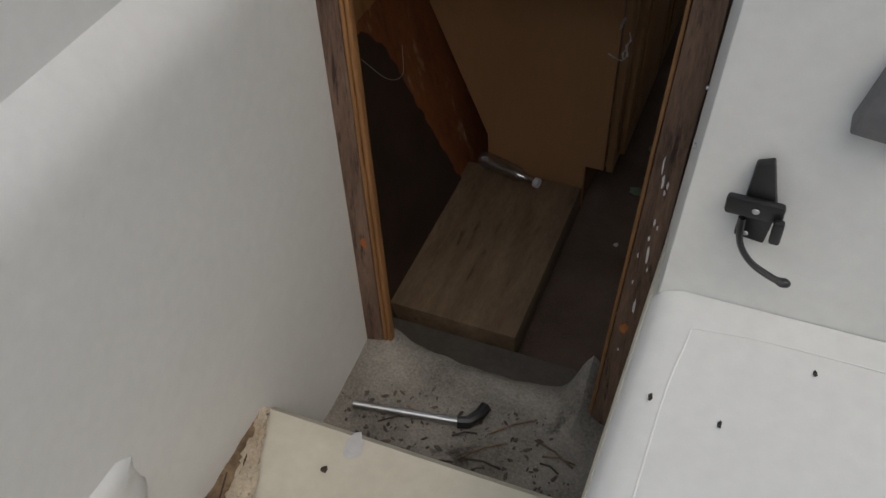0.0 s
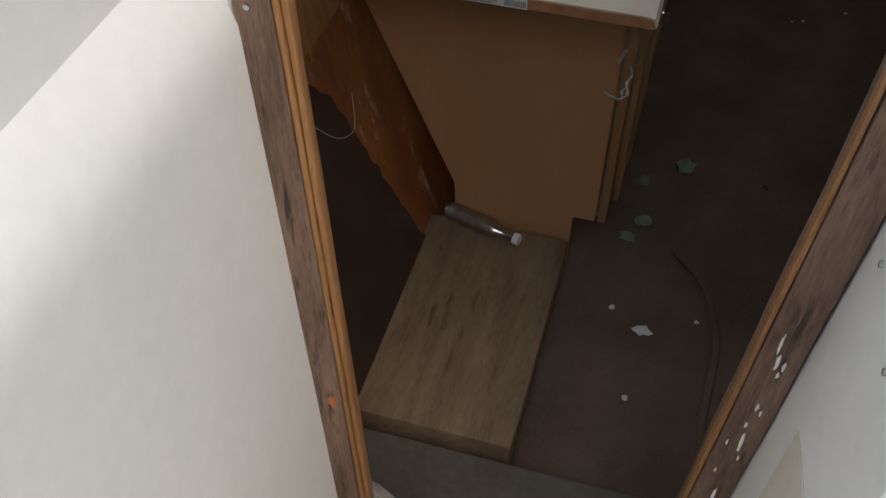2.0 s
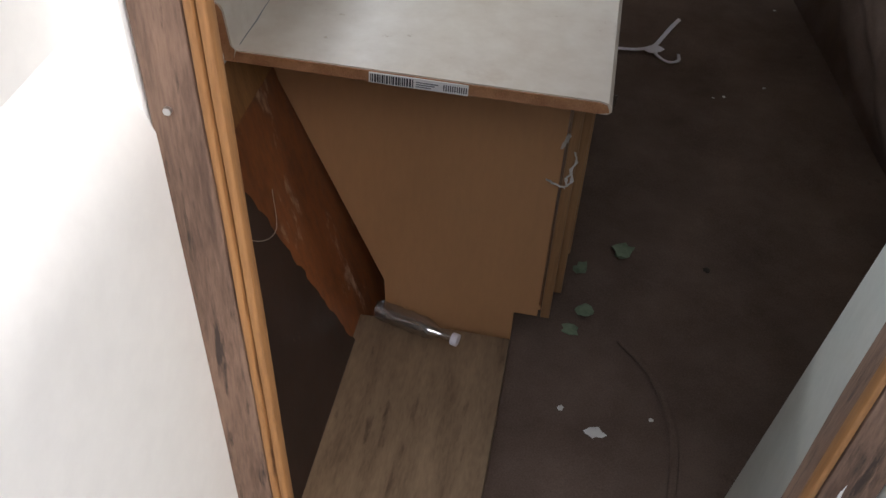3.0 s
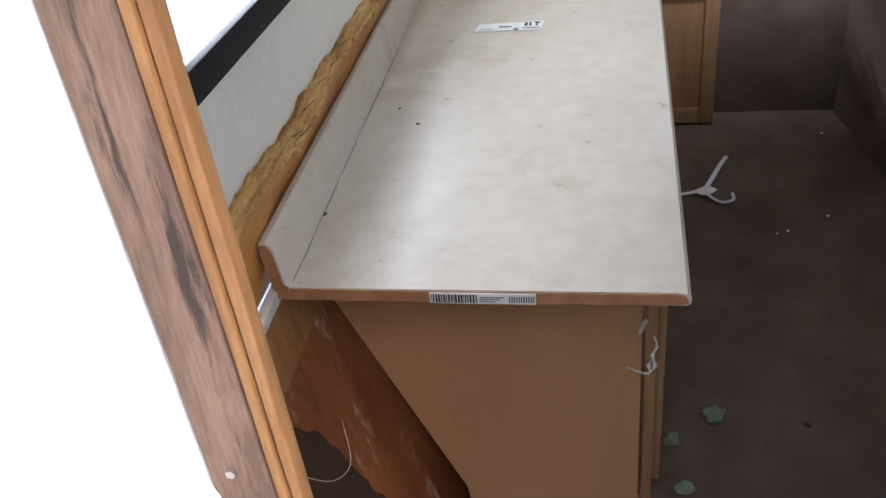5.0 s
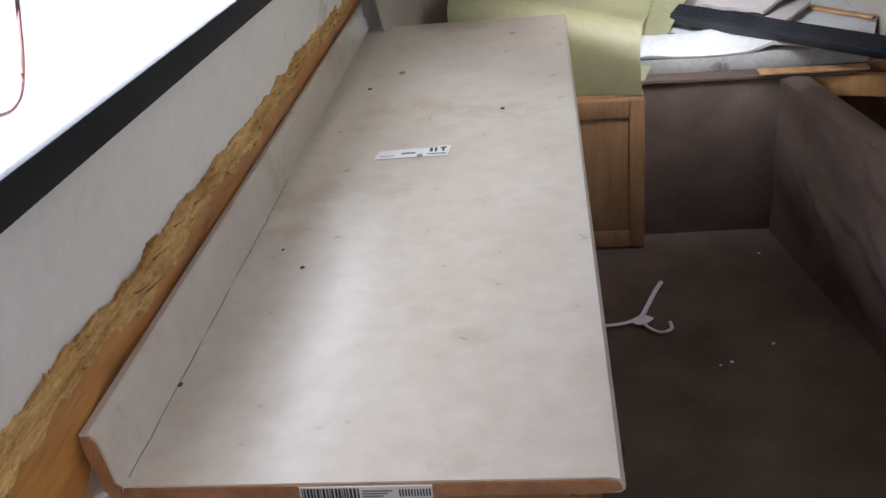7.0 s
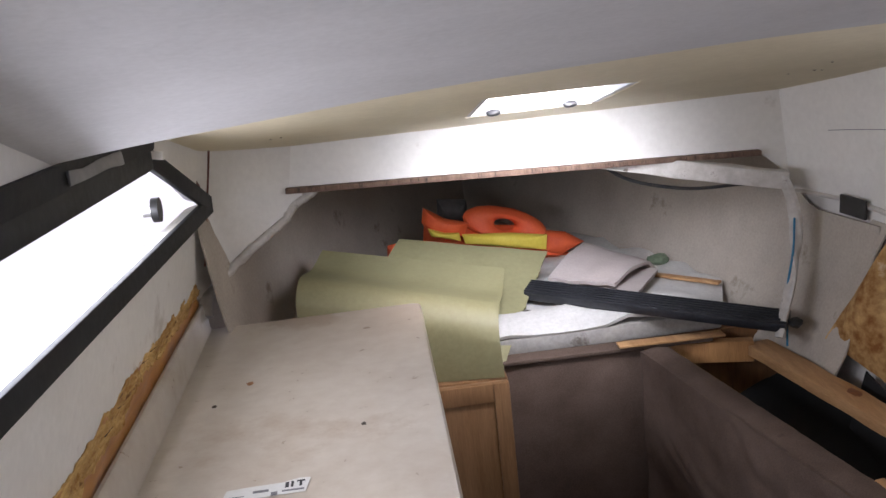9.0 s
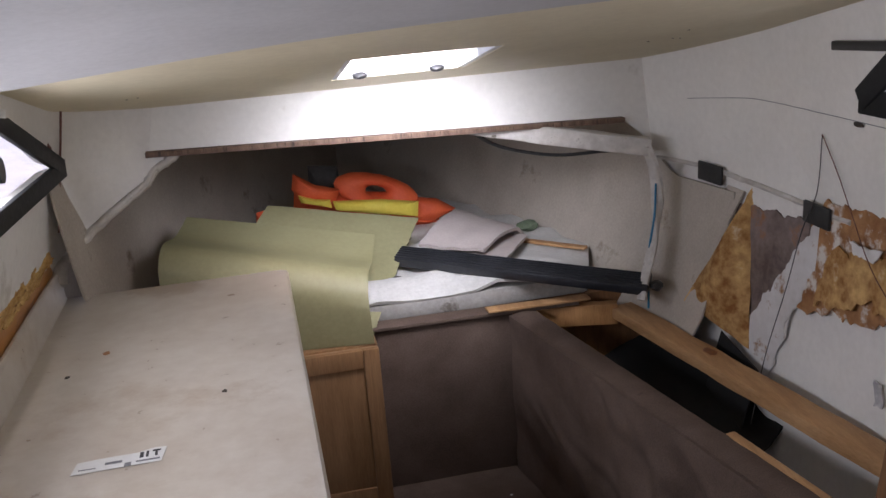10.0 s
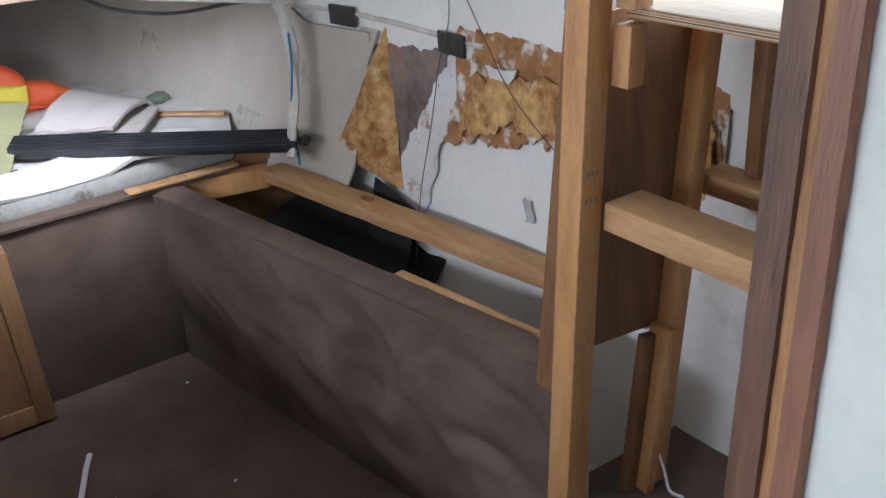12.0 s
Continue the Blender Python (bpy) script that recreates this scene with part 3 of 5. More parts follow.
# barcode strip on the counter end
strip = thing("barcode_strip", (-0.31, -0.001, 0.882), "white paper barcode strip stuck on the counter end", "label")
part("paper_strip", box(-0.390, -0.228, -0.0022, -0.0004, 0.8775, 0.8965), paper, strip)
x = -0.387
rs = random.Random(3)
while x < -0.318:
    w = rs.choice((0.0012, 0.002, 0.003))
    part("bar", box(x, x + w, -0.0030, -0.0023, 0.8795, 0.8945), ink, strip, soft=False)
    x += w + rs.choice((0.0012, 0.0018))
for i, (a, z) in enumerate(((0.881, 0.883), (0.885, 0.887), (0.889, 0.891))):
    part("print_line", box(-0.313, -0.288 + 0.006 * i, -0.0030, -0.0023, a, z), ink_grey, strip, soft=False)
x = -0.268
while x < -0.232:
    part("bar", box(x, x + 0.0018, -0.0030, -0.0023, 0.881, 0.892), ink, strip, soft=False)
    x += 0.0036

# paper label on the top
lab = thing("paper_label", (-0.36, 1.05, 0.9005), "torn white paper label with printed marks on the counter", "label")
part("paper", prism([(-0.442, 1.018), (-0.285, 1.022), (-0.278, 1.076), (-0.30, 1.079), (-0.33, 1.068), (-0.40, 1.066), (-0.436, 1.062)], "z", 0.9005, 0.9011), paper, lab)
for x0, x1, y0, y1, m in ((-0.325, -0.318, 1.045, 1.066, ink), (-0.314, -0.309, 1.045, 1.068, ink), (-0.303, -0.288, 1.063, 1.069, ink), (-0.298, -0.293, 1.045, 1.062, ink), (-0.385, -0.355, 1.038, 1.047, ink_grey), (-0.33, -0.288, 1.030, 1.036, ink_grey), (-0.43, -0.40, 1.030, 1.033, ink_grey), (-0.35, -0.338, 1.020, 1.034, ink_grey)):
    part("print_mark", box(x0, x1, y0, y1, 0.9012, 0.9016), m, lab, soft=False)

# small stains on the counter
for i, (sx, sy, s) in enumerate(((-0.174, 1.293, 0.006), (-0.608, 0.215, 0.004), (-0.45, 1.62, 0.008), (-0.50, 0.55, 0.004), (-0.55, 0.62, 0.003), (-0.52, 1.5, 0.006))):
    solo("stain", blob((sx, sy, 0.9003), (s, s * 1.3, 0.0008), i, 0.6, 2), particle if i == 2 else grime, "small dark stain on the laminate top", "stain", "stuff", "stains on the counter")

# base cabinet under the counter
cab = thing("base_cabinet", (-0.3, 1.1, FLOOR), "tan veneered base cabinet with toe kick under the counter", "cabinet")
CE = 0.20
part("end_panel", prism([(-0.682, 0.8745), (-0.062, 0.8745), (-0.062, 0.205), (-0.114, 0.205), (-0.114, 0.05), (-0.395, 0.05), (-0.405, 0.24)], "y", CE, CE + 0.016), cab_side, cab)
part("face_stile", box(-0.056, -0.036, CE - 0.002, CE + 0.04, 0.205, 0.8745, 0.002), oak, cab, "oak face-frame stile")
part("face_rail", box(-0.056, -0.036, CE + 0.0405, 2.05, 0.82, 0.8745, 0.002), oak, cab)
part("face_rail", box(-0.056, -0.036, CE + 0.0405, 2.05, 0.205, 0.245, 0.002), oak, cab)
part("toe_kick", box(-0.124, -0.115, CE + 0.02, 2.05, 0.05, 0.204), ply_dark, cab)
part("bottom", box(-0.39, -0.057, CE + 0.02, 2.05, 0.205, 0.22), cab_side, cab)
for i in range(4):
    y0 = CE + 0.05 + i * 0.455
    d = part("door", box(-0.0355, -0.018, y0, y0 + 0.435, 0.235, 0.83, 0.003), oak, cab, "oak cabinet door")
    part("panel", box(-0.0178, -0.012, y0 + 0.06, y0 + 0.375, 0.30, 0.77, 0.003), oak, d)
    tube_b = tube([(-0.0178, y0 + 0.40, 0.78), (-0.001, y0 + 0.40, 0.78)], 0.008, 10)
    part("knob", tube_b, steel, d, "steel knob")

# cabinet with panel door between counter and berth
fc = thing("end_cabinet", (0.1, 2.19, FLOOR), "small light oak cabinet with a recessed panel door", "cabinet")
part("body", box(-0.42, 0.246, 2.201, 2.272, FLOOR, 0.595, 0.002), oak, fc)
d = part("door", box(-0.14, 0.246, 2.178, 2.199, FLOOR + 0.012, 0.59, 0.003), oak, fc, "light oak panel door")
part("stile", box(0.196, 0.246, 2.168, 2.1775, FLOOR + 0.012, 0.59, 0.003), oak, d)
part("stile", box(-0.14, -0.09, 2.168, 2.1775, FLOOR + 0.012, 0.59, 0.003), oak, d)
part("rail", box(-0.0895, 0.1955, 2.168, 2.1775, 0.53, 0.59, 0.003), oak, d)
part("rail", box(-0.0895, 0.1955, 2.168, 2.1775, FLOOR + 0.012, 0.115, 0.003), oak, d)

# ---------------------------------------------------------------- berth
solo("berth_front", box(0.237, 0.71, 2.28, 2.34, FLOOR - 0.01, 0.600, 0.012), carpet_brown, "brown carpet covered front of the forward berth", "berth", "structure")
A, B = Vector((0.700, 2.262, 0)), Vector((0.975, 0.66, 0))
side_d = (B - A).normalized()
side_n = Vector((side_d.y, -side_d.x, 0)).normalized()
if side_n.x < 0:
    side_n = -side_n


def berth_side(u, v):
    p = A + side_d * ((B - A).length * u)
    z = FLOOR + (0.598 - FLOOR) * v
    w = 0.016 * nz(u * 7 + v * 4, v * 3, 2.0) * (1 - abs(2 * v - 1) ** 3) + 0.013 * math.sin(46 * u + 13 * v + 7 * nz(u * 6, v * 4)) * max(0, v * (1 - v)) ** 0.7 * 2.0 * min(1, 2 * u) * (0.5 + nz(u * 9, v * 5, 7))
    m = min(1, max(0, u - 0.2) * 3) * min(1, 6 * v, 5 * (1 - v))
    w -= 0.044 * m * (1 - math.sqrt(nz(u * 6.0 + v * 2.4, v * 2.2 - u * 3, 5) ** 2 + 0.012)) ** 3 - 0.012 * m
    p = p + side_n * w
    return (p.x, p.y, z - 0.012 * max(0, u - 0.7))


def berth_top(u, v):
    p = A + side_d * ((B - A).length * u) + side_n * (0.082 * v * (1 - 0.6 * max(0.0, u - 0.88) / 0.12))
    return (p.x, p.y, 0.598 - 0.012 * max(0, u - 0.7) + 0.003 * nz(u * 30, v) + 0.006 * math.sin(math.pi * v))


bs = thing("bunk", (0.86, 1.45, FLOOR), "brown carpet covered side panel of the berth, wrinkled", "berth")
part("panel_cover", sheet(berth_side, 180, 60, -0.012), carpet_brown, bs)
part("edge_cover", sheet(berth_top, 80, 6, 0.012), carpet_brown, bs)
part("inner_board", beam((A + side_n * 0.068 + Vector((0, 0, 0.30))), (A + side_d * 1.555 + side_n * 0.068 + Vector((0, 0, 0.30))), 0.02, 0.55, (0, 0, 1), 0.002), ply_dark, bs)
cl = A + side_d * 1.0 + side_n * 0.096
cm = A + side_d * 1.545 + side_n * 0.096
part("cleat", beam((cl.x, cl.y, 0.585), (cm.x, cm.y, 0.572), 0.026, 0.03, (0, 0, 1), 0.002), pine_y, bs, "pale pine cleat")

rail = thing("berth_rail", (1.2, 1.5, 0.55), "pine plank with a dark knot along the open berth", "plank")
part("board", beam((1.075, 2.27, 0.560), (1.315, 0.80, 0.550), 0.085, 0.038, (0, 0, 1), 0.004, None, 0.003, 30), pine_y, rail)
part("knot", blob((1.165, 1.80, 0.5765), (0.016, 0.028, 0.0015), 2, 0.4, 2), redwood, rail, "dark oval knot")
solo("cross_block", beam((0.80, 2.33, 0.555), (1.06, 2.26, 0.555), 0.045, 0.07, (0, 0, 1), 0.003), pine, "short pine cross block at the berth corner", "wood block")
# black sheet laid over the white bottom so the open berth reads black
solo("berth_black_sheet", sheet(lambda u, v: (0.74 + 0.10 * u + 0.52 * v + 0.03 * nz(u * 4, v * 4), 2.33 - 0.72 * u, 0.46 - 0.28 * (1 - abs(2 * v - 1)) * 0.3 - 0.30 * u * (1 - v) + 0.03 * nz(u * 6, v * 6, 3)), 18, 14, 0.006), black_void, "black crumpled sheet inside the open berth", "tarp")
solo("black_sheet_flap", sheet(lambda u, v: (1.20 + 0.05 * v, 1.90 - 0.22 * u, 0.42 + 0.17 * v - 0.04 * u), 8, 6, 0.004), black_void, "black sheet edge hanging on the hull side", "tarp")
solo("berth_bottom", prism([(1.07, 0.70), (1.40, 0.70), (1.40, 2.26), (0.80, 2.26)], "z", FLOOR + 0.001, 0.10), liner_white, "white bottom of the open berth locker", "berth bottom", "structure")
solo("berth_platform", prism([(0.237, 2.345), (0.98, 2.345), (1.25, 2.345), (1.2, 3.0), (0.7, 4.0), (0.36, 4.3), (0.0, 4.0), (-0.45, 3.0), (-0.62, 2.36), (-0.42, 2.28)], "z", 0.575, 0.605), ply_dark, "brown plywood berth platform", "berth", "structure")
solo("berth_edge", beam((0.24, 2.30, 0.611), (0.93, 2.30, 0.604), 0.07, 0.012, (0, 0, 1), 0.002), carpet_brown, "carpet covered edge of the berth", "trim", "structure")

solo("berth_edge_strip", beam((0.62, 2.275, 0.622), (0.97, 2.285, 0.614), 0.05, 0.008, (0, 0, 1), 0.002), pine_y, "thin pale wood strip on the berth edge", "trim", "structure")
# upright closing added to hide the white far end of the recess
solo("berth_divider", box(0.712, 1.34, 2.35, 2.364, FLOOR, 0.574), ply_dark, "added dark plywood closing under the berth platform", "divider", "structure")

# mattress
mt = thing("mattress", (0.4, 3.0, 0.606), "old white quilted mattress with grey stained sides", "mattress")
out = [(0.20, 2.335), (0.99, 2.345), (1.09, 2.62), (1.04, 3.0), (0.75, 3.65), (0.40, 4.05), (0.05, 3.7), (-0.28, 3.1), (-0.46, 2.65), (-0.38, 2.40)]
part("side_band", prism(out, "z", 0.606, 0.668, 0.012), mattress_side, mt, "grey stained side band")
cx, cy = 0.35, 3.05


def quilt(u, v):
    k = len(out)
    a = u * k
    i, f = int(a) % k, a - int(a)
    p = Vector(out[i]).lerp(Vector(out[(i + 1) % k]), f)
    q = Vector((cx, cy)).lerp(p, 0.02 + 0.985 * v)
    z = 0.704 + 0.024 * nz(q.x * 8, q.y * 8) + 0.014 * abs(nz(q.x * 17, q.y * 17, 3)) - (0.020 + 0.03 * abs(nz(q.x * 11, 4))) * max(0, (v - 0.85) / 0.15) ** 2
    return (q.x, q.y, z)


part("cover", sheet(quilt, 100, 26, -0.012), mattress_white, mt, "white quilted cover")

# green foam mats
def mat_flat(u, v):
    lo = Vector((-0.30, 2.262, 0.700)).lerp(Vector((0.238, 2.246, 0.600)), u)
    hi = Vector((-0.030, 2.76, 0.945)).lerp(Vector((0.500, 2.76, 0.832)), u)
    p = lo.lerp(hi, v)
    e = 0.014 * max(0, nz(v * 22, 7)) if u > 0.97 else 0
    return (p.x + e, p.y, p.z + 0.012 * math.sin(math.pi * v) + 0.004 * nz(u * 3, v * 3))


fm = thing("foam_mat", (0.1, 2.4, 0.61), "flat olive green foam mat with torn edge, leaning on the berth", "foam mat")
part("sheet", sheet(mat_flat, 36, 40, 0.008), foam_green, fm)
rs = random.Random(5)
for vv in (0.30, 0.36, 0.43):
    p = mat_flat(1, vv)
    part("torn_tab", blob((p[0] + 0.012, p[1], p[2]), (0.018, 0.010, 0.006), rs.random() * 9, 0.5, 1), grime, fm, "dark torn tab")


def mat_roll(u, v):
    l, r = Vector((-0.365, 2.34, 0)), Vector((0.246, 2.255, 0))
    b = l.lerp(r, u)
    zl = 0.955 - 0.145 * u
    pts = curve([(-0.062, 0.598, 0), (-0.066, 0.640, 0), (-0.068, 0.705, 0), (-0.066, zl - 0.085, 0), (-0.052, zl - 0.045, 0), (-0.018, zl - 0.012, 0), (0.02, zl, 0), (0.07, zl - 0.004, 0), (0.16, zl - 0.012, 0), (0.30, zl + 0.012, 0)], 6)
    p = pts[min(len(pts) - 1, round(v * (len(pts) - 1)))]
    dy, z = p.x, p.y
    return (b.x + 0.03 * max(0, 0.75 - z) * u + dy * 0.22, b.y + dy, z + 0.025 * u * max(0.0, dy / 0.30) ** 1.5)


rm = thing("foam_mat", (-0.05, 2.3, 0.61), "curled olive green foam mat folded over beside the counter", "foam mat")
part("sheet", sheet(mat_roll, 24, 54, 0.007), foam_green, rm)

# life vest: padded panels lying in a heap
def pillow(poly, y, thick, tilt=0.0, rings=7):
    """A padded panel from an outline in (x, z), swelling to both sides."""
    n = len(poly)
    out = []
    for i in range(n):
        a, b = Vector(poly[i]), Vector(poly[(i + 1) % n])
        out += [a.lerp(b, k / 6) for k in range(6)]
    c = sum(out, Vector((0, 0))) / len(out)
    b = bmesh.new()
    edge = [b.verts.new((p.x, y + tilt * (p.y - c.y), p.y)) for p in out]
    for sgn in (-1, 1):
        last = edge
        for k in range(1, rings):
            r = 1 - k / rings
            d = thick * math.sqrt(1 - r ** 2.4)
            ring = []
            for p in out:
                q = c.lerp(p, r)
                ring.append(b.verts.new((q.x, y + sgn * (d + 0.006 * nz(q.x * 20, q.y * 20, y * 9)) + tilt * (q.y - c.y), q.y)))
            for i in range(len(out)):
                j = (i + 1) % len(out)
                b.faces.new((last[i], last[j], ring[j], ring[i]))
            last = ring
        b.faces.new(last)
    return b


def ring_pad(cx, cz, hole, outer, y, thick):
    """A padded collar round an oval hole."""
    b = bmesh.new()
    rows = []
    for i in range(36):
        a = 2 * math.pi * i / 36
        k = 1 + 0.10 * math.cos(2 * a + 0.6) + 0.05 * nz(i, 3, 0, 0.6)
        pi, po = Vector((hole[0] * math.cos(a), hole[1] * math.sin(a))), Vector((outer[0] * math.cos(a), outer[1] * math.sin(a))) * k
        row = []
        for j in range(12):
            e = 2 * math.pi * j / 12
            q = pi.lerp(po, 0.5 - 0.5 * math.cos(e))
            row.append(b.verts.new((cx + q.x, y - thick * math.sin(e) + 0.25 * q.y, cz + q.y - 0.22 * q.x)))
        rows.append(row)
    for i in range(36):
        r0, r1 = rows[i], rows[(i + 1) % 36]
        for j in range(12):
            b.faces.new((r0[j], r0[(j + 1) % 12], r1[(j + 1) % 12], r1[j]))
    return b


lv = thing("life_vest", (0.35, 3.2, 0.7), "bright orange padded life vest with yellow edging", "life vest")
part("back_panel", pillow([(0.08, 0.90), (0.55, 0.84), (0.66, 0.70), (0.05, 0.70)], 3.15, 0.07), orange, lv)
part("front_panel", pillow([(0.080, 0.985), (0.160, 0.930), (0.252, 0.902), (0.230, 0.850), (0.092, 0.880), (0.068, 0.925)], 3.07, 0.045), orange, lv)
part("front_panel", pillow([(0.545, 0.825), (0.64, 0.805), (0.715, 0.755), (0.62, 0.715), (0.53, 0.735)], 3.13, 0.05), orange, lv)
part("collar", ring_pad(0.395, 0.872, (0.040, 0.022), (0.150, 0.075), 3.10, 0.040), orange, lv)
part("yellow_panel", pillow([(0.088, 0.908), (0.150, 0.884), (0.208, 0.876), (0.212, 0.842), (0.098, 0.876)], 3.03, 0.026), yellow, lv, "yellow padded edge")
part("yellow_panel", pillow([(0.216, 0.872), (0.400, 0.856), (0.548, 0.830), (0.540, 0.770), (0.380, 0.800), (0.226, 0.834)], 3.02, 0.030), yellow, lv, "yellow padded edge")
solo("orange_cushion", pillow([(-0.075, 0.872), (-0.03, 0.880), (0.04, 0.70), (-0.09, 0.70)], 2.98, 0.03), orange, "orange cushion corner behind the foam mat", "cushion")
solo("dark_bag", pillow([(0.150, 0.965), (0.270, 0.950), (0.285, 0.70), (0.140, 0.70)], 3.30, 0.045), mat("grey_bag_cloth", (0.05, 0.048, 0.045), (0.11, 0.105, 0.10), 0.9, 60, 6, 0.3), "small dark grey bag behind the life vest", "bag")

# folded carpet pad, leaf of wood and trim bar on the mattress
def padf(u, v):
    a = Vector((0.465, 2.60, 0.778)).lerp(Vector((0.665, 2.45, 0.775)), u)
    b = Vector((0.70, 2.93, 0.812)).lerp(Vector((0.875, 2.68, 0.770)), u)
    p = a.lerp(b, v)
    return (p.x, p.y, p.z + 0.022 * math.sin(math.pi * v) + 0.006 * nz(u * 4, v * 4) - 0.03 * max(0, v - 0.85) / 0.15)


pad = thing("carpet_pad", (0.7, 2.75, 0.71), "pinkish beige carpet piece folded on the mattress", "carpet piece")
part("fold_upper", sheet(padf, 24, 14, 0.012), pad_beige, pad)
part("fold_lower", sheet(lambda u, v: (0.56 + 0.16 * u + 0.15 * v, 2.52 - 0.13 * u + 0.25 * v, 0.748 + 0.004 * math.sin(3 * u) + 0.006 * nz(u * 5, v * 5)), 16, 8, 0.012), pad_beige, pad)
solo("wood_strip", beam((0.84, 2.72, 0.716), (1.05, 2.52, 0.708), 0.03, 0.010, (0, 0, 1), 0.002), pine_y, "thin pale wood strip on the mattress", "wood strip")
solo("green_scrap", blob((0.93, 2.84, 0.725), (0.045, 0.03, 0.022), 5, 0.4, 2), leaf_green, "dark green cloth scrap beside the mattress", "scrap")

tb = thing("trim_bar", (0.77, 2.33, 0.72), "long black ribbed rubber trim bar lying on the mattress", "trim bar")
p0, p1 = Vector((0.39, 2.58, 0.752)), Vector((1.110, 2.10, 0.694))
part("bar", beam(p0, p1, 0.084, 0.034, (0, -0.35, 1), 0.007), rubber, tb)
dd = (p1 - p0).normalized()
ss = dd.cross(Vector((0, -0.35, 1))).normalized()
uu = ss.cross(dd).normalized()
for k in (-0.032, -0.020, -0.008, 0.004, 0.018, 0.031):
    part("rib", beam(p0 + ss * k + uu * 0.0185, p1 + ss * k + uu * 0.0185, 0.006, 0.005, (0, -0.35, 1), 0.0015), rubber, tb)
part("end_cap", blob(p1 + dd * 0.02, (0.022, 0.026, 0.018), 2, 0.3, 2, -0.6), black_plastic, tb, "black end cap")

# whitish deck timber and the bent rod hanging from it
solo("deck_timber", beam((0.62, 2.36, 1.215), (1.16, 2.20, 1.112), 0.05, 0.055, (0, 0, 1), 0.006, None, 0.006, 24), trim_white, "mottled white deck timber under the side deck", "timber", "structure")
pts = curve([(1.140, 2.195, 1.13), (1.165, 2.185, 1.05), (1.172, 2.175, 0.95), (1.150, 2.15, 0.84), (1.105, 2.11, 0.74), (1.072, 2.08, 0.655)], 6)
solo("hanging_rod", tube(pts, 0.021, 8, 0.6), trim_white, "bent whitish wooden rod hanging from the deck timber", "rod")
pts = curve([(0.62, 2.40, 1.20), (0.74, 2.44, 1.12), (0.92, 2.42, 1.075), (1.08, 2.34, 1.085), (1.2, 2.28, 1.08)], 6)
solo("cable", tube(pts, 0.006, 6), wire_dark, "black cable sagging under the foredeck", "cable")
solo("cord", tube(curve([(1.165, 2.17, 1.0), (1.15, 2.15, 0.9), (1.12, 2.13, 0.78), (1.10, 2.09, 0.62)], 5), 0.0035, 6), tape_blue, "dark blue cord beside the hanging rod", "cord")

# port deck edge strip over the forward liner
pts = [(port_x(y, port_low(y)) + 0.006, y, port_low(y) - 0.012) for y in (2.116, 2.15, 2.20, 2.25, 2.29)] + [(-0.34, 2.315, 1.195), (-0.28, 2.345, 1.228)]
pts = [(-0.618, 2.085, 0.945)] + [(x + 0.006 * nz(i, 1, 0, 1.7), y, z + 0.007 * nz(i, 2, 0, 1.3)) for i, (x, y, z) in enumerate(curve(pts, 6))]
solo("deck_edge_port", tube(pts, 0.022, 10, 0.6), trim_white, "mottled white deck edge timber", "timber", "structure")

# ---------------------------------------------------------------- starboard hull details
def join(y):
    return 1.022 + 0.05 * max(0.0, y - 1.55)


bm = tube([(min(hull_line(1, y), stbd_x(y, 1.03)) - 0.006, y, join(y) + 0.003 * nz(y * 23, 1)) for y in [1.45 + 0.83 * i / 40 for i in range(41)]], 0.011, 6, 0.7)
solo("deck_edge_starboard", bm, trim_white, "flaking white deck edge strip along the hull", "timber", "structure")
for yy in (2.06, 1.575):
    ca, cb = [min(hull_line(1, y), stbd_x(y, 1.03)) - 0.021 for y in (yy - 0.055, yy + 0.055)]
    solo("deck_clip", beam((ca, yy - 0.055, join(yy) - 0.010), (cb, yy + 0.055, join(yy) - 0.006), 0.010, 0.058, (0, 0, 1), 0.003), wire_dark, "black plastic clip on the deck edge strip", "clip", "", "deck clips")


def on_hull(y, z, off=0.0):
    v = max(0.0, min(1.0, z / 1.03))
    x = hull_line(1, y) - 0.30 * 0.55 * (1 - v) ** 1.5
    return Vector((x - off, y, z))


def patch(name, poly, material, label, category, off, seed, jag=0.02):
    """A ragged patch that clings to the starboard hull; poly in (y, z)."""
    pts = []
    n = len(poly)
    for i in range(n):
        a, b = Vector(poly[i]), Vector(poly[(i + 1) % n])
        m = max(2, int((b - a).length / 0.008))
        for k in range(m):
            p = a.lerp(b, k / m)
            pts.append((p.x + jag * (nz(p.x * 13, p.y * 13, seed) + 0.5 * nz(p.x * 47, p.y * 47, seed)), p.y + jag * (nz(p.x * 15, p.y * 15, seed + 5) + 0.6 * nz(p.x * 51, p.y * 51, seed + 5))))
    b = bmesh.new()
    front = [b.verts.new(on_hull(y, z, off)) for y, z in pts]
    back = [b.verts.new(on_hull(y, z, off - 0.004)) for y, z in pts]
    b.faces.new(front)
    b.faces.new(back[::-1])
    for i in range(len(pts)):
        j = (i + 1) % len(pts)
        b.faces.new((front[i], front[j], back[j], back[i]))
    bmesh.ops.triangulate(b, faces=b.faces)
    return solo(name, b, material, label, category, "", "", False)


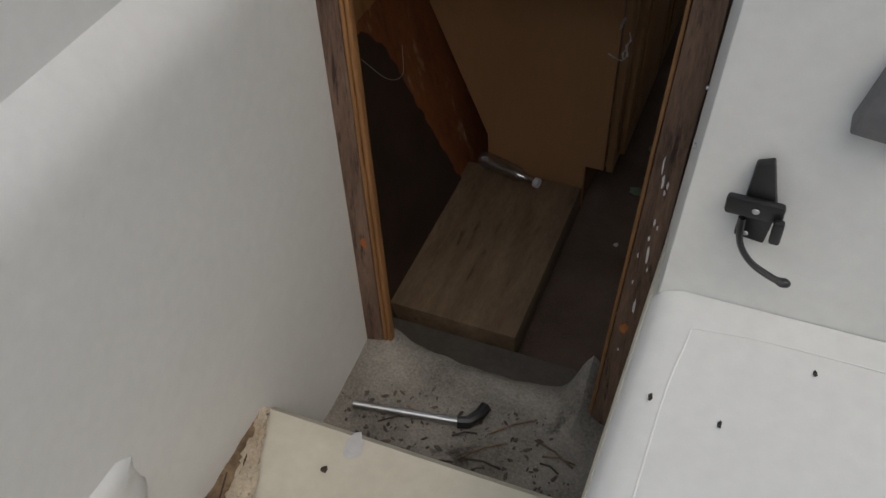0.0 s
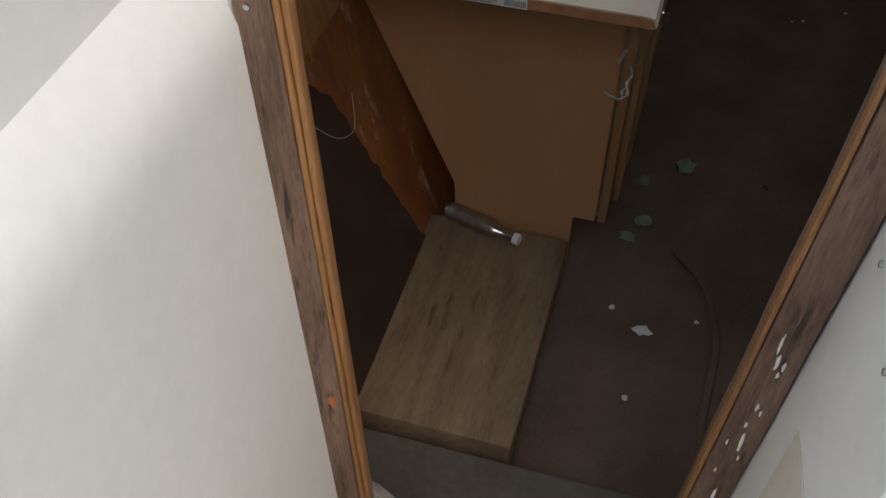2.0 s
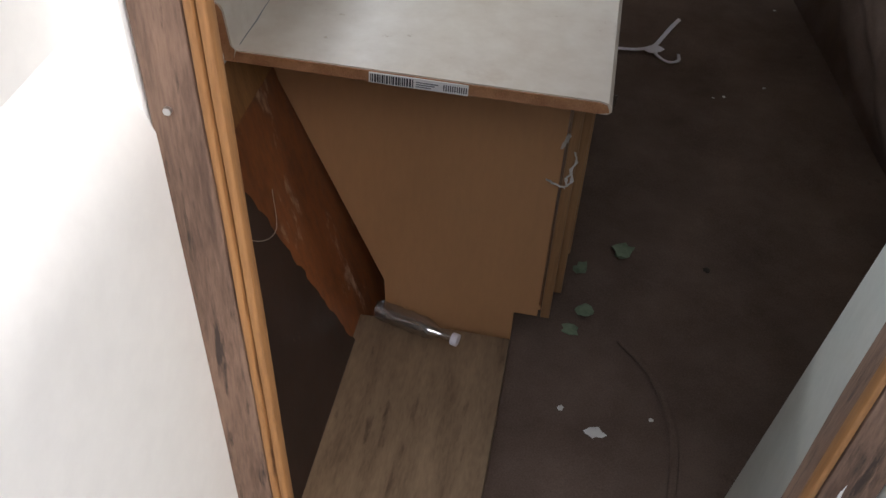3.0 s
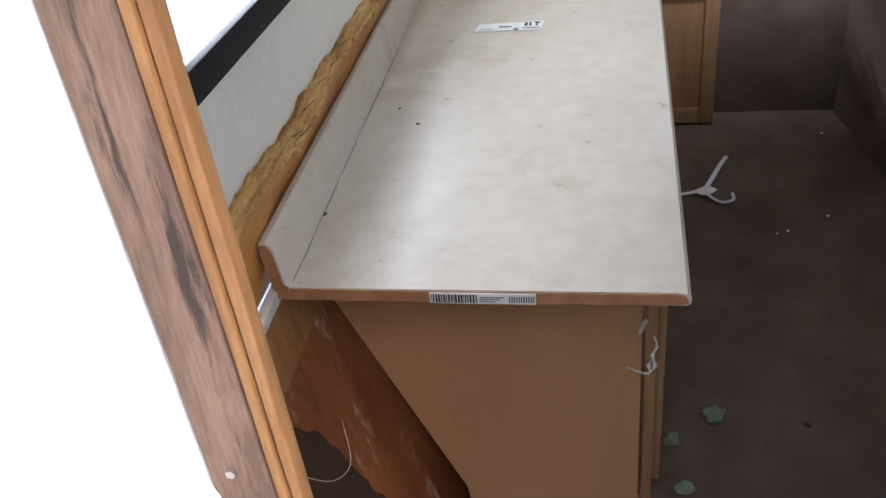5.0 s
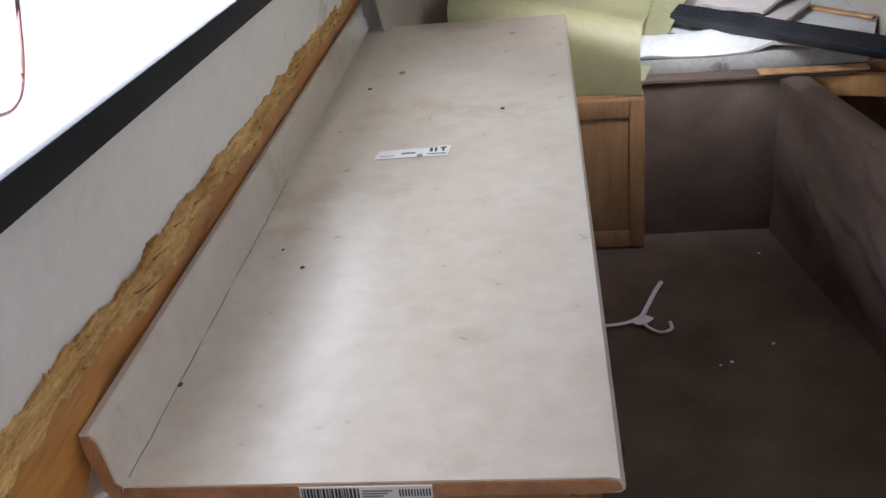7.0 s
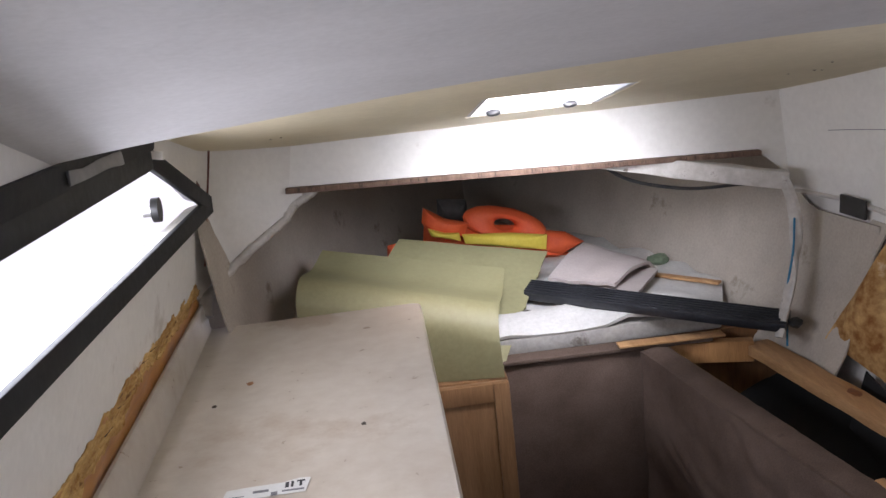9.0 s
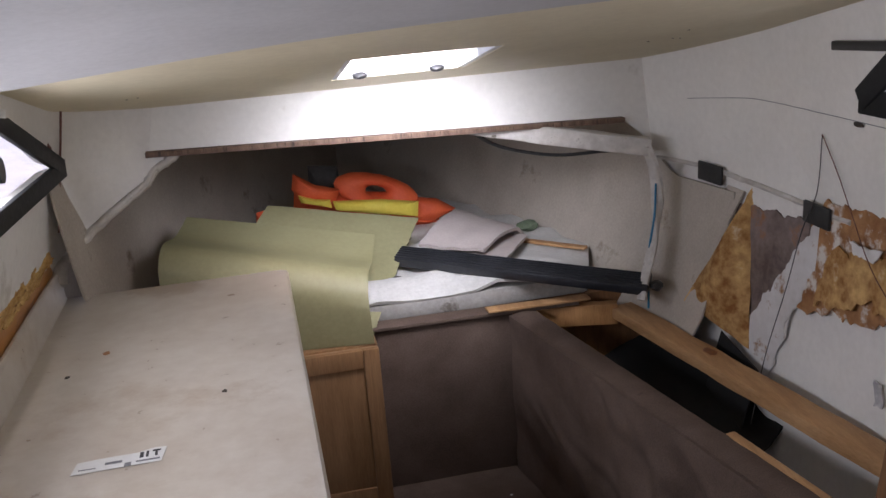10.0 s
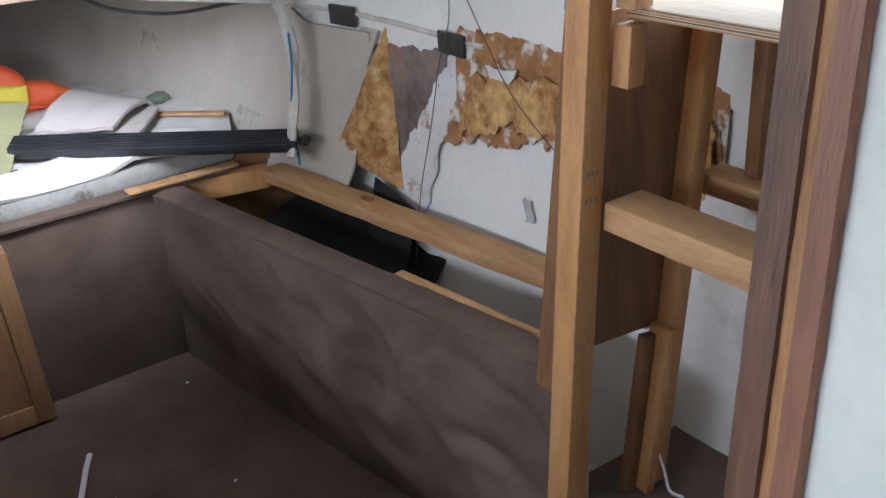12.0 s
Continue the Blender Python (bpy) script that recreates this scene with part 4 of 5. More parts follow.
patch("peeled_border", [(1.56, 1.055), (1.30, 1.075), (1.0, 1.07), (0.68, 1.09), (0.68, 0.90), (1.0, 0.88), (1.40, 0.78), (1.66, 0.75)], peel_red, "red-brown rotten edge around the peeled patch", "peeled liner", 0.012, 9, 0.03)
patch("peeled_patch", [(1.48, 0.945), (1.2, 0.985), (0.70, 1.0), (0.70, 0.85), (1.07, 0.85), (1.40, 0.835), (1.55, 0.79)], peel, "rotten yellow-brown patch of peeled hull liner", "peeled liner", 0.028, 1, 0.03)
patch("flaked_paint", [(1.60, 0.985), (1.47, 1.0), (1.57, 0.86), (1.66, 0.70), (1.70, 0.50), (1.83, 0.52), (1.83, 0.66), (1.68, 0.86)], peel_white, "flaking white paint over brown hull", "peeled paint", 0.014, 2, 0.02)
patch("bare_hull", [(1.95, 0.97), (1.62, 0.99), (1.66, 0.80), (1.74, 0.56), (1.90, 0.60)], mat("purple_brown_stained_hull", (0.10, 0.07, 0.06), (0.26, 0.20, 0.18), 0.8, 40, 8, 0.4, (0.3, 0.13, 0.05), 8, 0.6), "stained grey-brown bare hull strip", "bare hull", 0.009, 3, 0.02)
patch("paint_flake", [(1.42, 0.985), (1.30, 0.985), (1.32, 0.955), (1.40, 0.95)], peel_white, "white paint flake on the peeled patch", "paint flake", 0.036, 4, 0.015)
patch("paint_flake", [(1.10, 0.965), (0.98, 0.97), (1.0, 0.925), (1.12, 0.93)], peel_white, "white paint flake on the peeled patch", "paint flake", 0.036, 6, 0.015)
patch("black_smudge", [(1.295, 0.665), (1.262, 0.67), (1.255, 0.63), (1.285, 0.615)], mat("grey_smudge", (0.36, 0.36, 0.365), (0.56, 0.55, 0.54), 0.9, 80, 30, 0.1, lo=0.42, hi=0.58), "grey smudge on the white hull", "smudge", 0.012, 7, 0.03)


def flap(u, v):
    """Liner corner that has come loose and hangs forward, brown backing out."""
    a = Vector((1.345, 1.89, 1.02))
    b = Vector((1.20, 2.05, 0.645)).lerp(Vector((1.285, 1.80, 0.565)), v)
    p = a.lerp(b, u)
    p.x -= 0.05 * math.sin(math.pi * u) * math.sin(math.pi * v)
    return p + Vector((0.006 * nz(u * 6, v * 6), 0.006 * nz(u * 5, v * 7, 4), 0))


solo("liner_flap", sheet(flap, 20, 14, 0.006), peel, "loose triangular liner flap with rotten yellow backing", "liner flap")
solo("liner_fold", sheet(lambda u, v: (1.325 - 0.03 * u - 0.09 * u * v, 2.20 - 0.29 * v * (1 - 0.6 * u) + 0.02 * u, 1.01 - 0.45 * u), 14, 8, 0.006), hull_tan, "tan liner fold hanging beside the flap", "liner flap")
solo("hull_wire", tube(curve([(1.348, 1.557, 1.23), (1.350, 1.575, 1.08), (1.325, 1.60, 0.97), (1.300, 1.63, 0.8), (1.26, 1.66, 0.6), (1.22, 1.66, 0.40)], 6), 0.0014, 6), wire_dark, "thin dark wire hanging on the hull side", "wire")
solo("hull_wire", tube(curve([(1.348, 1.557, 1.23), (1.352, 1.49, 1.14), (1.345, 1.42, 1.06), (1.325, 1.28, 0.93), (1.32, 1.05, 0.79)], 6), 0.0014, 6), wire_red, "thin brown wire hanging on the hull side", "wire")

# ---------------------------------------------------------------- starboard locker frame
lk = thing("locker_frame", (1.1, 0.45, FLOOR), "unfinished pine and plywood locker frame", "locker")
LX = 0.960


def lean(b):
    """The frame follows the flare of the hull."""
    for v in b.verts:
        v.co.x += 0.1 * (v.co.z - 0.63)
    return b


part("face_board", lean(prism([(0.648, 0.590), (0.722, 0.590), (0.655, 1.62), (0.648, 1.62)], "x", LX - 0.036, LX - 0.018, 0.002)), ply_dark, lk, "brown plywood face board")
part("post", lean(box(LX - 0.062, LX - 0.014, 0.590, 0.646, 0.10, 1.62, 0.003)), pine, lk, "pine corner post with pencil marks")
part("side_panel", prism([(0.985, 1.268), (1.262, 1.268), (1.238, 0.885), (1.205, 0.76), (1.167, 0.655), (0.945, 0.675)], "y", 0.648, 0.661), ply_dark, lk, "brown plywood side panel")
part("stud", beam((1.270, 0.628, 1.266), (1.125, 0.628, 0.321), 0.036, 0.040, (0, 1, 0), 0.002), pine, lk)
part("stud", beam((1.148, 0.618, 0.668), (1.088, 0.618, 0.321), 0.022, 0.050, (0, 1, 0), 0.002), pine, lk, "short reddish pine stud")
part("stud", beam((1.120, 0.632, 0.655), (1.064, 0.632, 0.321), 0.030, 0.020, (0, 1, 0), 0.002), ply_dark, lk)
part("shelf_rail", lean(box(LX - 0.012, LX + 0.070, 0.03, 0.588, 0.930, 0.978, 0.003)), pine_y, lk, "pine shelf rail")
part("rear_rail", box(1.255, 1.32, 0.15, 0.64, 0.900, 0.940, 0.003), pine_y, lk)
part("block", lean(box(LX - 0.012, LX + 0.022, 0.55, 0.588, 1.17, 1.265, 0.002)), pine, lk)
part("shelf_top", lean(box(LX + 0.016, 1.36, -0.10, 0.588, 1.270, 1.288, 0.002)), ply_end, lk, "pale rough plywood shelf top")
for i in range(4):
    part("ply_layer", lean(box(LX + 0.0135, LX + 0.0155, -0.10, 0.588, 1.2715 + 0.0042 * i, 1.2735 + 0.0042 * i)), ply_dark if i % 2 else pine_y, lk, soft=False)
part("rear_post", beam((1.345, 0.55, 1.266), (1.325, 0.55, 0.941), 0.07, 0.03, (0, 1, 0), 0.002), ply_dark, lk)
part("upper_block", lean(box(LX - 0.012, LX + 0.026, 0.545, 0.588, 1.289, 1.60, 0.003)), pine_y, lk)
part("sole", prism([(0.93, -0.12), (1.30, -0.12), (1.30, 0.72), (1.04, 0.72), (0.93, 0.60)], "z", 0.30, 0.32), carpet_brown, lk, "brown carpeted locker sole")
for z, n in ((1.03, 3), (0.985, 3), (0.72, 2), (1.36, 2)):
    for i in range(n):
        part("pencil_mark", lean(box(LX - 0.052 + 0.010 * i, LX - 0.048 + 0.010 * i, 0.5892, 0.5898, z, z + 0.008)), ink_grey, lk, soft=False)
solo("tape_piece", lean(box(LX - 0.0385, LX - 0.0363, 0.650, 0.675, 1.28, 1.45)), tape_blue, "blue masking tape on the face board", "tape")
solo("bucket_rim", tube([(1.085 + 0.045 * math.cos(a), 0.80 + 0.045 * math.sin(a), 0.118) for a in [2 * math.pi * i / 20 for i in range(21)]], 0.018, 8), tape_blue, "blue plastic scrap in the locker", "scrap")
solo("floor_cable", tube(curve([(1.115, 0.595, 0.40), (1.120, 0.585, 0.36), (1.118, 0.57, 0.325), (1.125, 0.54, 0.324)], 5), 0.003, 6), white_plastic, "thin white cable at the locker foot", "cable")

# inner partition starboard of the companionway, leaning outward, its fore edge trimmed with wood
def part_at(v, z, off=0.0):
    """v runs from the jamb (0) to the fore edge (1)."""
    aft = Vector((0.236 + 0.052 * (z - 0.52), -0.752, z))
    fore = Vector((0.349 + 0.105 * (z - 0.193), -0.150, z))
    p = aft.lerp(fore, v)
    p.x -= off
    return p


pt = thing("partition", (0.3, -0.5, FLOOR), "cream partition panel with a dark wooden trim on its fore edge", "partition")
part("panel", sheet(lambda u, v: part_at(v, FLOOR + 1.86 * u), 24, 10, 0.022), mat("pale_green_grey_panel", (0.48, 0.50, 0.455), (0.58, 0.60, 0.55), 0.6, 40, 2.5, 0.06, (0.42, 0.42, 0.37), 4, 0.66), pt)
trim_dark = mat("dark_red_brown_trim", (0.05, 0.022, 0.012), (0.15, 0.07, 0.036), 0.55, 50, 6, 0.5, (0.03, 0.014, 0.009), 9, 0.6, stretch=(6, 6, 0.7))
trim_red = mat("red_brown_trim", (0.13, 0.052, 0.028), (0.24, 0.105, 0.06), 0.55, 50, 6, 0.4, (0.07, 0.03, 0.018), 9, 0.62, stretch=(6, 6, 0.7))
for v0, v1, off, m, lab in ((0.950, 1.004, 0.010, trim_dark, "dark brown wooden edge trim"), (0.928, 0.948, 0.006, jamb_edge, "orange varnished bead"), (0.890, 0.926, 0.009, trim_red, "red-brown wooden strip")):
    part("edge_trim", sheet(lambda u, v: part_at(v0 + (v1 - v0) * v, 1.02 + 0.88 * u, off + 0.0012 * nz(u * 30, v * 3, off * 900)), 40, 4, off - 0.002), m, pt, lab)

# ---------------------------------------------------------------- windows and hatch
def frame_strip(pts, w, d, side):
    """Flat window frame along a closed line on the cabin side."""
    b = None
    for (y0, z0), (y1, z1) in zip(pts, pts[1:] + pts[:1]):
        fx = port_x if side < 0 else stbd_x
        o = 0.001 * -side
        b = beam((fx(y0, z0) + o, y0, z0), (fx(y1, z1) + o, y1, z1), d, w, (0, 0, 1), 0.003, b)
    return b


def window(name, pts, side, label, w):
    win = thing(name, ((port_x if side < 0 else stbd_x)(pts[0][0], pts[0][1]), pts[0][0], pts[0][1]), label, "window")
    win["kind"] = "structure"
    part("window_frame", frame_strip(pts, w, 0.014, side), black_frame, win, "black rubber window frame")
    fx = port_x if side < 0 else stbd_x
    b = bmesh.new()
    f = [b.verts.new((fx(y, z) + side * 0.012, y, z)) for y, z in pts]
    k = [b.verts.new((fx(y, z) + side * 0.016, y, z)) for y, z in pts]
    b.faces.new(f)
    b.faces.new(k[::-1])
    for i in range(len(pts)):
        j = (i + 1) % len(pts)
        b.faces.new((f[i], f[j], k[j], k[i]))
    g = part("pane", b, pane, win)
    g.visible_shadow = False
    return win


win1 = window("window_1", [(WY0, WB(WY0)), (WY2, WB(WY2)), (WY1, WT(WY1)), (WYA, WT(WYA))], -1, "long black framed cabin window full of daylight", 0.047)
window("window_2", [(SY0, SWB), (SY2, SWB), (SY1, SWT + 0.05), (SY0, SWT + 0.1)], 1, "black framed starboard cabin window full of daylight", 0.06)

part("top_band", sheet(lambda u, v: (port_x(-0.55 + 2.02 * u, 1.53 + 0.05 * v) + 0.008, -0.55 + 2.02 * u, WT(-0.55 + 2.02 * u) + 0.02 + 0.045 * v), 30, 4, 0.01), black_frame, win1, "black band over the glass with torn tape")
part("torn_tape", beam((port_x(0.9, 1.55) + 0.012, 0.86, 1.548), (port_x(1.2, 1.55) + 0.012, 1.18, 1.535), 0.004, 0.022, (0, 0, 1), 0.001, None, 0.006, 12), ink_grey, win1, "torn grey tape")
kz = 1.396
kb = tube([(port_x(1.374, kz) + 0.01, 1.374, kz), (port_x(1.374, kz) + 0.03, 1.374, kz)], 0.014, 12)
knob = thing("window_latch", (port_x(1.374, kz) + 0.02, 1.374, kz), "black round latch knob on the window", "latch")
part("stem", kb, steel, knob)
part("knob", tube([(port_x(1.374, kz) + 0.03, 1.374, kz), (port_x(1.374, kz) + 0.045, 1.374, kz)], 0.026, 14), black_plastic, knob)
solo("cord", tube(curve([(-0.60, -0.24, 1.52), (-0.62, -0.138, 1.443), (-0.62, -0.031, 1.396), (-0.62, 0.031, 1.382), (-0.615, 0.06, 1.41), (-0.60, 0.07, 1.50)], 6), 0.0025, 6), wire_red, "thin cord hanging across the window", "cord")

solo("side_wire", tube(curve([(port_x(2.12, 1.44) + 0.012, 2.12, 1.46), (port_x(2.12, 1.35) + 0.012, 2.11, 1.36), (port_x(2.1, 1.2) + 0.014, 2.12, 1.20), (port_x(2.1, 1.1) + 0.014, 2.10, 1.09)], 6), 0.003, 6), wire_red, "brown wire hanging down the cabin side", "wire")
solo("wire_hole", blob((port_x(2.09, 1.31) + 0.002, 2.07, 1.31), (0.006, 0.02, 0.03), 3, 0.3, 2), wire_red, "red-brown stained hole in the cabin side", "hole")

hatch = thing("deck_hatch", (0.37, 1.88, roof_z(1.88)), "small translucent deck hatch with two latches", "hatch")
def hatch_bar(x0, y0, x1, y1):
    return beam((x0, y0, roof_z(y0) + 0.027), (x1, y1, roof_z(y1) + 0.027), 0.02, 0.05, (0, 0, 1), 0.003)


part("frame_side", hatch_bar(HX0 + 0.006, HY0, HX0 + 0.006, HY1), paint_chip, hatch)
part("frame_side", hatch_bar(HX1 - 0.006, HY0, HX1 - 0.006, HY1), paint_chip, hatch)
part("frame_end", hatch_bar(HX0 + 0.018, HY0 + 0.006, HX1 - 0.018, HY0 + 0.006), paint_chip, hatch)
part("frame_end", hatch_bar(HX0 + 0.018, HY1 - 0.006, HX1 - 0.018, HY1 - 0.006), paint_chip, hatch)
g = part("lid", prism([(HY0, roof_z(HY0) + 0.045), (HY1, roof_z(HY1) + 0.045), (HY1, roof_z(HY1) + 0.05), (HY0, roof_z(HY0) + 0.05)], "x", HX0, HX1), pane, hatch, "translucent lid")
g.visible_shadow = False
for hx in (0.249, 0.459):
    part("latch", blob((hx, HY1 - 0.045, roof_z(HY1 - 0.045) + 0.002), (0.022, 0.016, 0.010), 1, 0.2, 2), black_plastic, hatch, "black latch")

# ---------------------------------------------------------------- litter on the cabin floor
bt = thing("plastic_bottle", (-0.33, 0.15, 0.15), "crushed clear plastic water bottle beside the cabinet", "bottle")
b = bmesh.new()
rings = []
prof = [0.022, 0.026, 0.024, 0.027, 0.024, 0.027, 0.024, 0.026, 0.022, 0.014, 0.011, 0.011]
for i, r in enumerate(prof):
    c = Vector((-0.42 + 0.0165 * i, 0.172 - 0.0045 * i, 0.175))
    rings.append([b.verts.new(c + Vector((0.2, math.cos(a), math.sin(a) * 0.85)) * r) for a in [2 * math.pi * k / 14 for k in range(14)]])
for r0, r1 in zip(rings, rings[1:]):
    for k in range(14):
        b.faces.new((r0[k], r0[(k + 1) % 14], r1[(k + 1) % 14], r1[k]))
b.faces.new(rings[0])
part("body", b, glass, bt)
part("cap", tube([(-0.236, 0.121, 0.175), (-0.222, 0.117, 0.175)], 0.014, 12), white_plastic, bt, "white cap")

hk = thing("plastic_hanger", (0.24, 1.86, FLOOR + 0.01), "broken white plastic clothes hanger on the carpet", "hanger")
part("arm", tube(curve([(0.06, 1.66, FLOOR + 0.012), (0.13, 1.67, FLOOR + 0.012), (0.185, 1.70, FLOOR + 0.014), (0.215, 1.77, FLOOR + 0.012), (0.245, 1.85, FLOOR + 0.012), (0.272, 1.91, FLOOR + 0.014)], 5), 0.008, 8, 0.6), white_plastic, hk)
part("web", blob((0.188, 1.685, FLOOR + 0.012), (0.034, 0.024, 0.006), 3, 0.3, 2, 0.5), white_plastic, hk)
part("hook", tube(curve([(0.185, 1.70, FLOOR + 0.012), (0.20, 1.65, FLOOR + 0.012), (0.235, 1.615, FLOOR + 0.012), (0.27, 1.63, FLOOR + 0.012), (0.272, 1.67, FLOOR + 0.012)], 5), 0.006, 8, 0.7), white_plastic, hk)

rs = random.Random(11)
for i, (x, y, s, m, c) in enumerate(((0.133, 0.642, 0.030, leaf_green, "leaf"), (0.05, 0.40, 0.024, leaf_green, "leaf"), (0.02, 0.33, 0.02, leaf_green, "leaf"), (0.03, 0.55, 0.022, leaf_green, "leaf"), (0.097, 0.037, 0.014, paper, "paper scrap"), (0.418, 1.465, 0.006, paper, "crumb"), (0.385, 1.45, 0.004, paper, "crumb"), (0.02, 0.09, 0.008, paper, "crumb"), (0.09, -0.16, 0.008, paper, "crumb"), (0.35, 0.62, 0.010, grime, "leaf"), (0.22, 0.10, 0.006, paper, "crumb"), (0.55, 1.55, 0.006, paper, "crumb"), (0.62, 2.1, 0.005, paper, "crumb"))):
    lab_ = {"leaf": "small crumpled faded green leaf scrap on the carpet", "paper scrap": "small white paper scrap on the carpet", "crumb": "tiny white crumb on the brown carpet"}[c]
    bm = blob((x, y, FLOOR + s * 0.25), (s, s * (1.5 if i == 4 else 0.8), s * 0.25), i, 0.7, 2, rs.random() * 3)
    solo(c.replace(" ", "_"), bm, m, lab_, c, "", "floor litter")
solo("torn_wrapper", sheet(lambda u, v: (-0.03 + 0.045 * u, 0.185 + 0.03 * v, 0.80 - 0.05 * v + 0.008 * nz(u * 6, v * 6)), 8, 8, 0.002), glass, "torn clear plastic wrapper on the cabinet corner", "wrapper")
solo("torn_veneer", sheet(lambda u, v: (-0.070 + 0.006 * u + 0.010 * v, CE - 0.003 - 0.006 * u * v, 0.66 + 0.035 * v + 0.010 * nz(u * 7, v * 7)), 8, 8, 0.002), trim_white, "torn pale edge on the cabinet panel", "torn veneer")

for pts in ([(-0.042, 0.194, 0.660), (-0.036, 0.190, 0.640), (-0.044, 0.187, 0.620), (-0.038, 0.186, 0.597), (-0.050, 0.185, 0.580)], [(-0.050, 0.185, 0.580), (-0.068, 0.187, 0.582), (-0.088, 0.192, 0.589)], [(-0.040, 0.190, 0.615), (-0.050, 0.186, 0.600), (-0.046, 0.184, 0.585)]):
    solo("torn_tape", tube([Vector(p) + Vector((0.003 * nz(i, 1, 0, 0.9), 0, 0.003 * nz(i, 5, 0, 0.9))) for i, p in enumerate(curve(pts, 6))], 0.0042, 6, 0.35), paper, "shred of torn white tape on the cabinet corner", "tape", "", "tape shreds")

# loose carpet at the foot of the companionway
solo("carpet_ridge", tube(curve([(0.14, 0.32, FLOOR + 0.004), (0.22, 0.22, FLOOR + 0.008), (0.27, 0.05, FLOOR + 0.006), (0.26, -0.2, FLOOR + 0.008), (0.30, -0.35, FLOOR + 0.004)], 6), 0.010, 8, 0.6), carpet_brown, "raised ridge in the loose brown carpet", "carpet")

# ---------------------------------------------------------------- companionway details
rod = thing("metal_tube", (-0.17, -0.91, 0.44), "short bright metal tube with a black elbow in the well", "tube")
part("tube", tube([(-0.284, -0.930, 0.441), (-0.078, -0.897, 0.441)], 0.0075, 12), steel, rod)
part("elbow", tube([(-0.082, -0.900, 0.443), (-0.062, -0.893, 0.443), (-0.048, -0.872, 0.445), (-0.042, -0.850, 0.447)], 0.012, 10), black_plastic, rod, "black plastic elbow")
rs = random.Random(21)
bm = bmesh.new()
for i in range(380):
    k = rs.random()
    x = -0.32 + 0.49 * rs.random()
    y = -1.06 + 0.26 * rs.random() ** 1.3
    s = 0.0011 + 0.0034 * rs.random() ** 3
    merge(bm, blob((x, y, 0.430), (s * (1 + 2 * rs.random()), s, s * 0.6), i, 0.5, 1, rs.random() * 3))
solo("debris", bm, mat("brown_leaf_crumbs", (0.035, 0.028, 0.022), (0.12, 0.095, 0.075), 0.95, 120, 15, 0.6), "dark leaf crumbs and dirt on the carpet of the well", "debris", "stuff")
for i in range(13):
    x, y, a = -0.30 + 0.42 * rs.random(), -1.04 + 0.17 * rs.random(), rs.random() * 1.2 - 0.5
    l = 0.03 + 0.07 * rs.random()
    solo("twig", tube([(x, y, 0.435), (x + l * 0.5 * math.cos(a), y + l * 0.5 * math.sin(a) + 0.004, 0.438), (x + l * math.cos(a), y + l * math.sin(a), 0.435)], 0.0019, 5), hole_wood if i % 2 else grime, "small dark twig in the well", "twig", "", "twigs in the well")

# paint chips, rust marks and screws on the jambs
rs = random.Random(4)
for i, (x, z, h, w) in enumerate(((0.190, 1.075, 0.035, 0.004), (0.195, 1.045, 0.03, 0.006), (0.203, 1.04, 0.02, 0.004), (0.201, 1.025, 0.012, 0.004), (0.198, 0.965, 0.016, 0.005), (0.204, 0.955, 0.012, 0.004), (0.196, 0.93, 0.012, 0.004), (0.200, 0.895, 0.050, 0.005), (0.186, 0.89, 0.012, 0.003), (0.205, 0.865, 0.012, 0.003), (0.200, 0.775, 0.045, 0.006), (0.188, 0.83, 0.01, 0.003), (0.192, 0.66, 0.008, 0.004))):
    bm = blob((x - 0.030 + 0.048 * (z - 0.52) + 0.010, -0.8035, z), (w * 0.34, 0.0010, h * 0.40), i, 0.9, 2)
    solo("paint_chip", bm, paint_chip, "white paint chip on the wooden jamb", "paint chip", "", "paint chips")
solo("rust_mark", blob((0.182, -0.8035, 0.716), (0.006, 0.001, 0.013), 2, 0.7, 2), rust, "orange rust mark on the jamb", "rust mark")
solo("rust_mark", blob((-0.316, -0.7705, 0.716), (0.006, 0.001, 0.012), 5, 0.7, 2), rust, "orange rust mark on the jamb", "rust mark")


def screw(x, y, z, d):
    b = tube([(x, y, z), (x + d[0] * 0.003, y + d[1] * 0.003, z + d[2] * 0.003)], 0.0032, 10)
    solo("screw", b, steel, "small round steel screw head in the frame", "screw", "", "screws")


screw(-0.350, -0.7705, 1.338, (0, -1, 0))
for y, z in ((-0.84, 1.243), (-0.94, 1.226)):
    screw(0.2255 - (y + 0.83) * 0.0725 - 0.026 + 0.052 * (z - 0.52), y, z, (-1, 0, 0))
solo("drain_hole", blob((-0.3525, -1.075, 0.695), (0.003, 0.008, 0.008), 1, 0.3, 2), grime, "dark bolt hole in the cockpit wall", "hole")

# black cam cleat on the bulkhead
cc = thing("jam_cleat", (0.32, -0.832, 1.06), "black plastic latch bracket with a hanging strap on the bulkhead", "latch")
part("plate", prism([(0.300, 0.995), (0.345, 0.99), (0.352, 1.05), (0.330, 1.14), (0.306, 1.13)], "y", -0.850, -0.832, 0.003), black_plastic, cc)
part("arm", box(0.278, 0.362, -0.866, -0.8505, 1.045, 1.078, 0.006), black_plastic, cc)
part("catch", box(0.350, 0.366, -0.880, -0.8665, 1.018, 1.060, 0.004), black_plastic, cc)
part("strap", tube(curve([(0.306, -0.860, 1.04), (0.312, -0.868, 1.00), (0.335, -0.868, 0.965), (0.372, -0.866, 0.942), (0.388, -0.862, 0.935)], 6), 0.0085, 8, 0.6), black_plastic, cc)
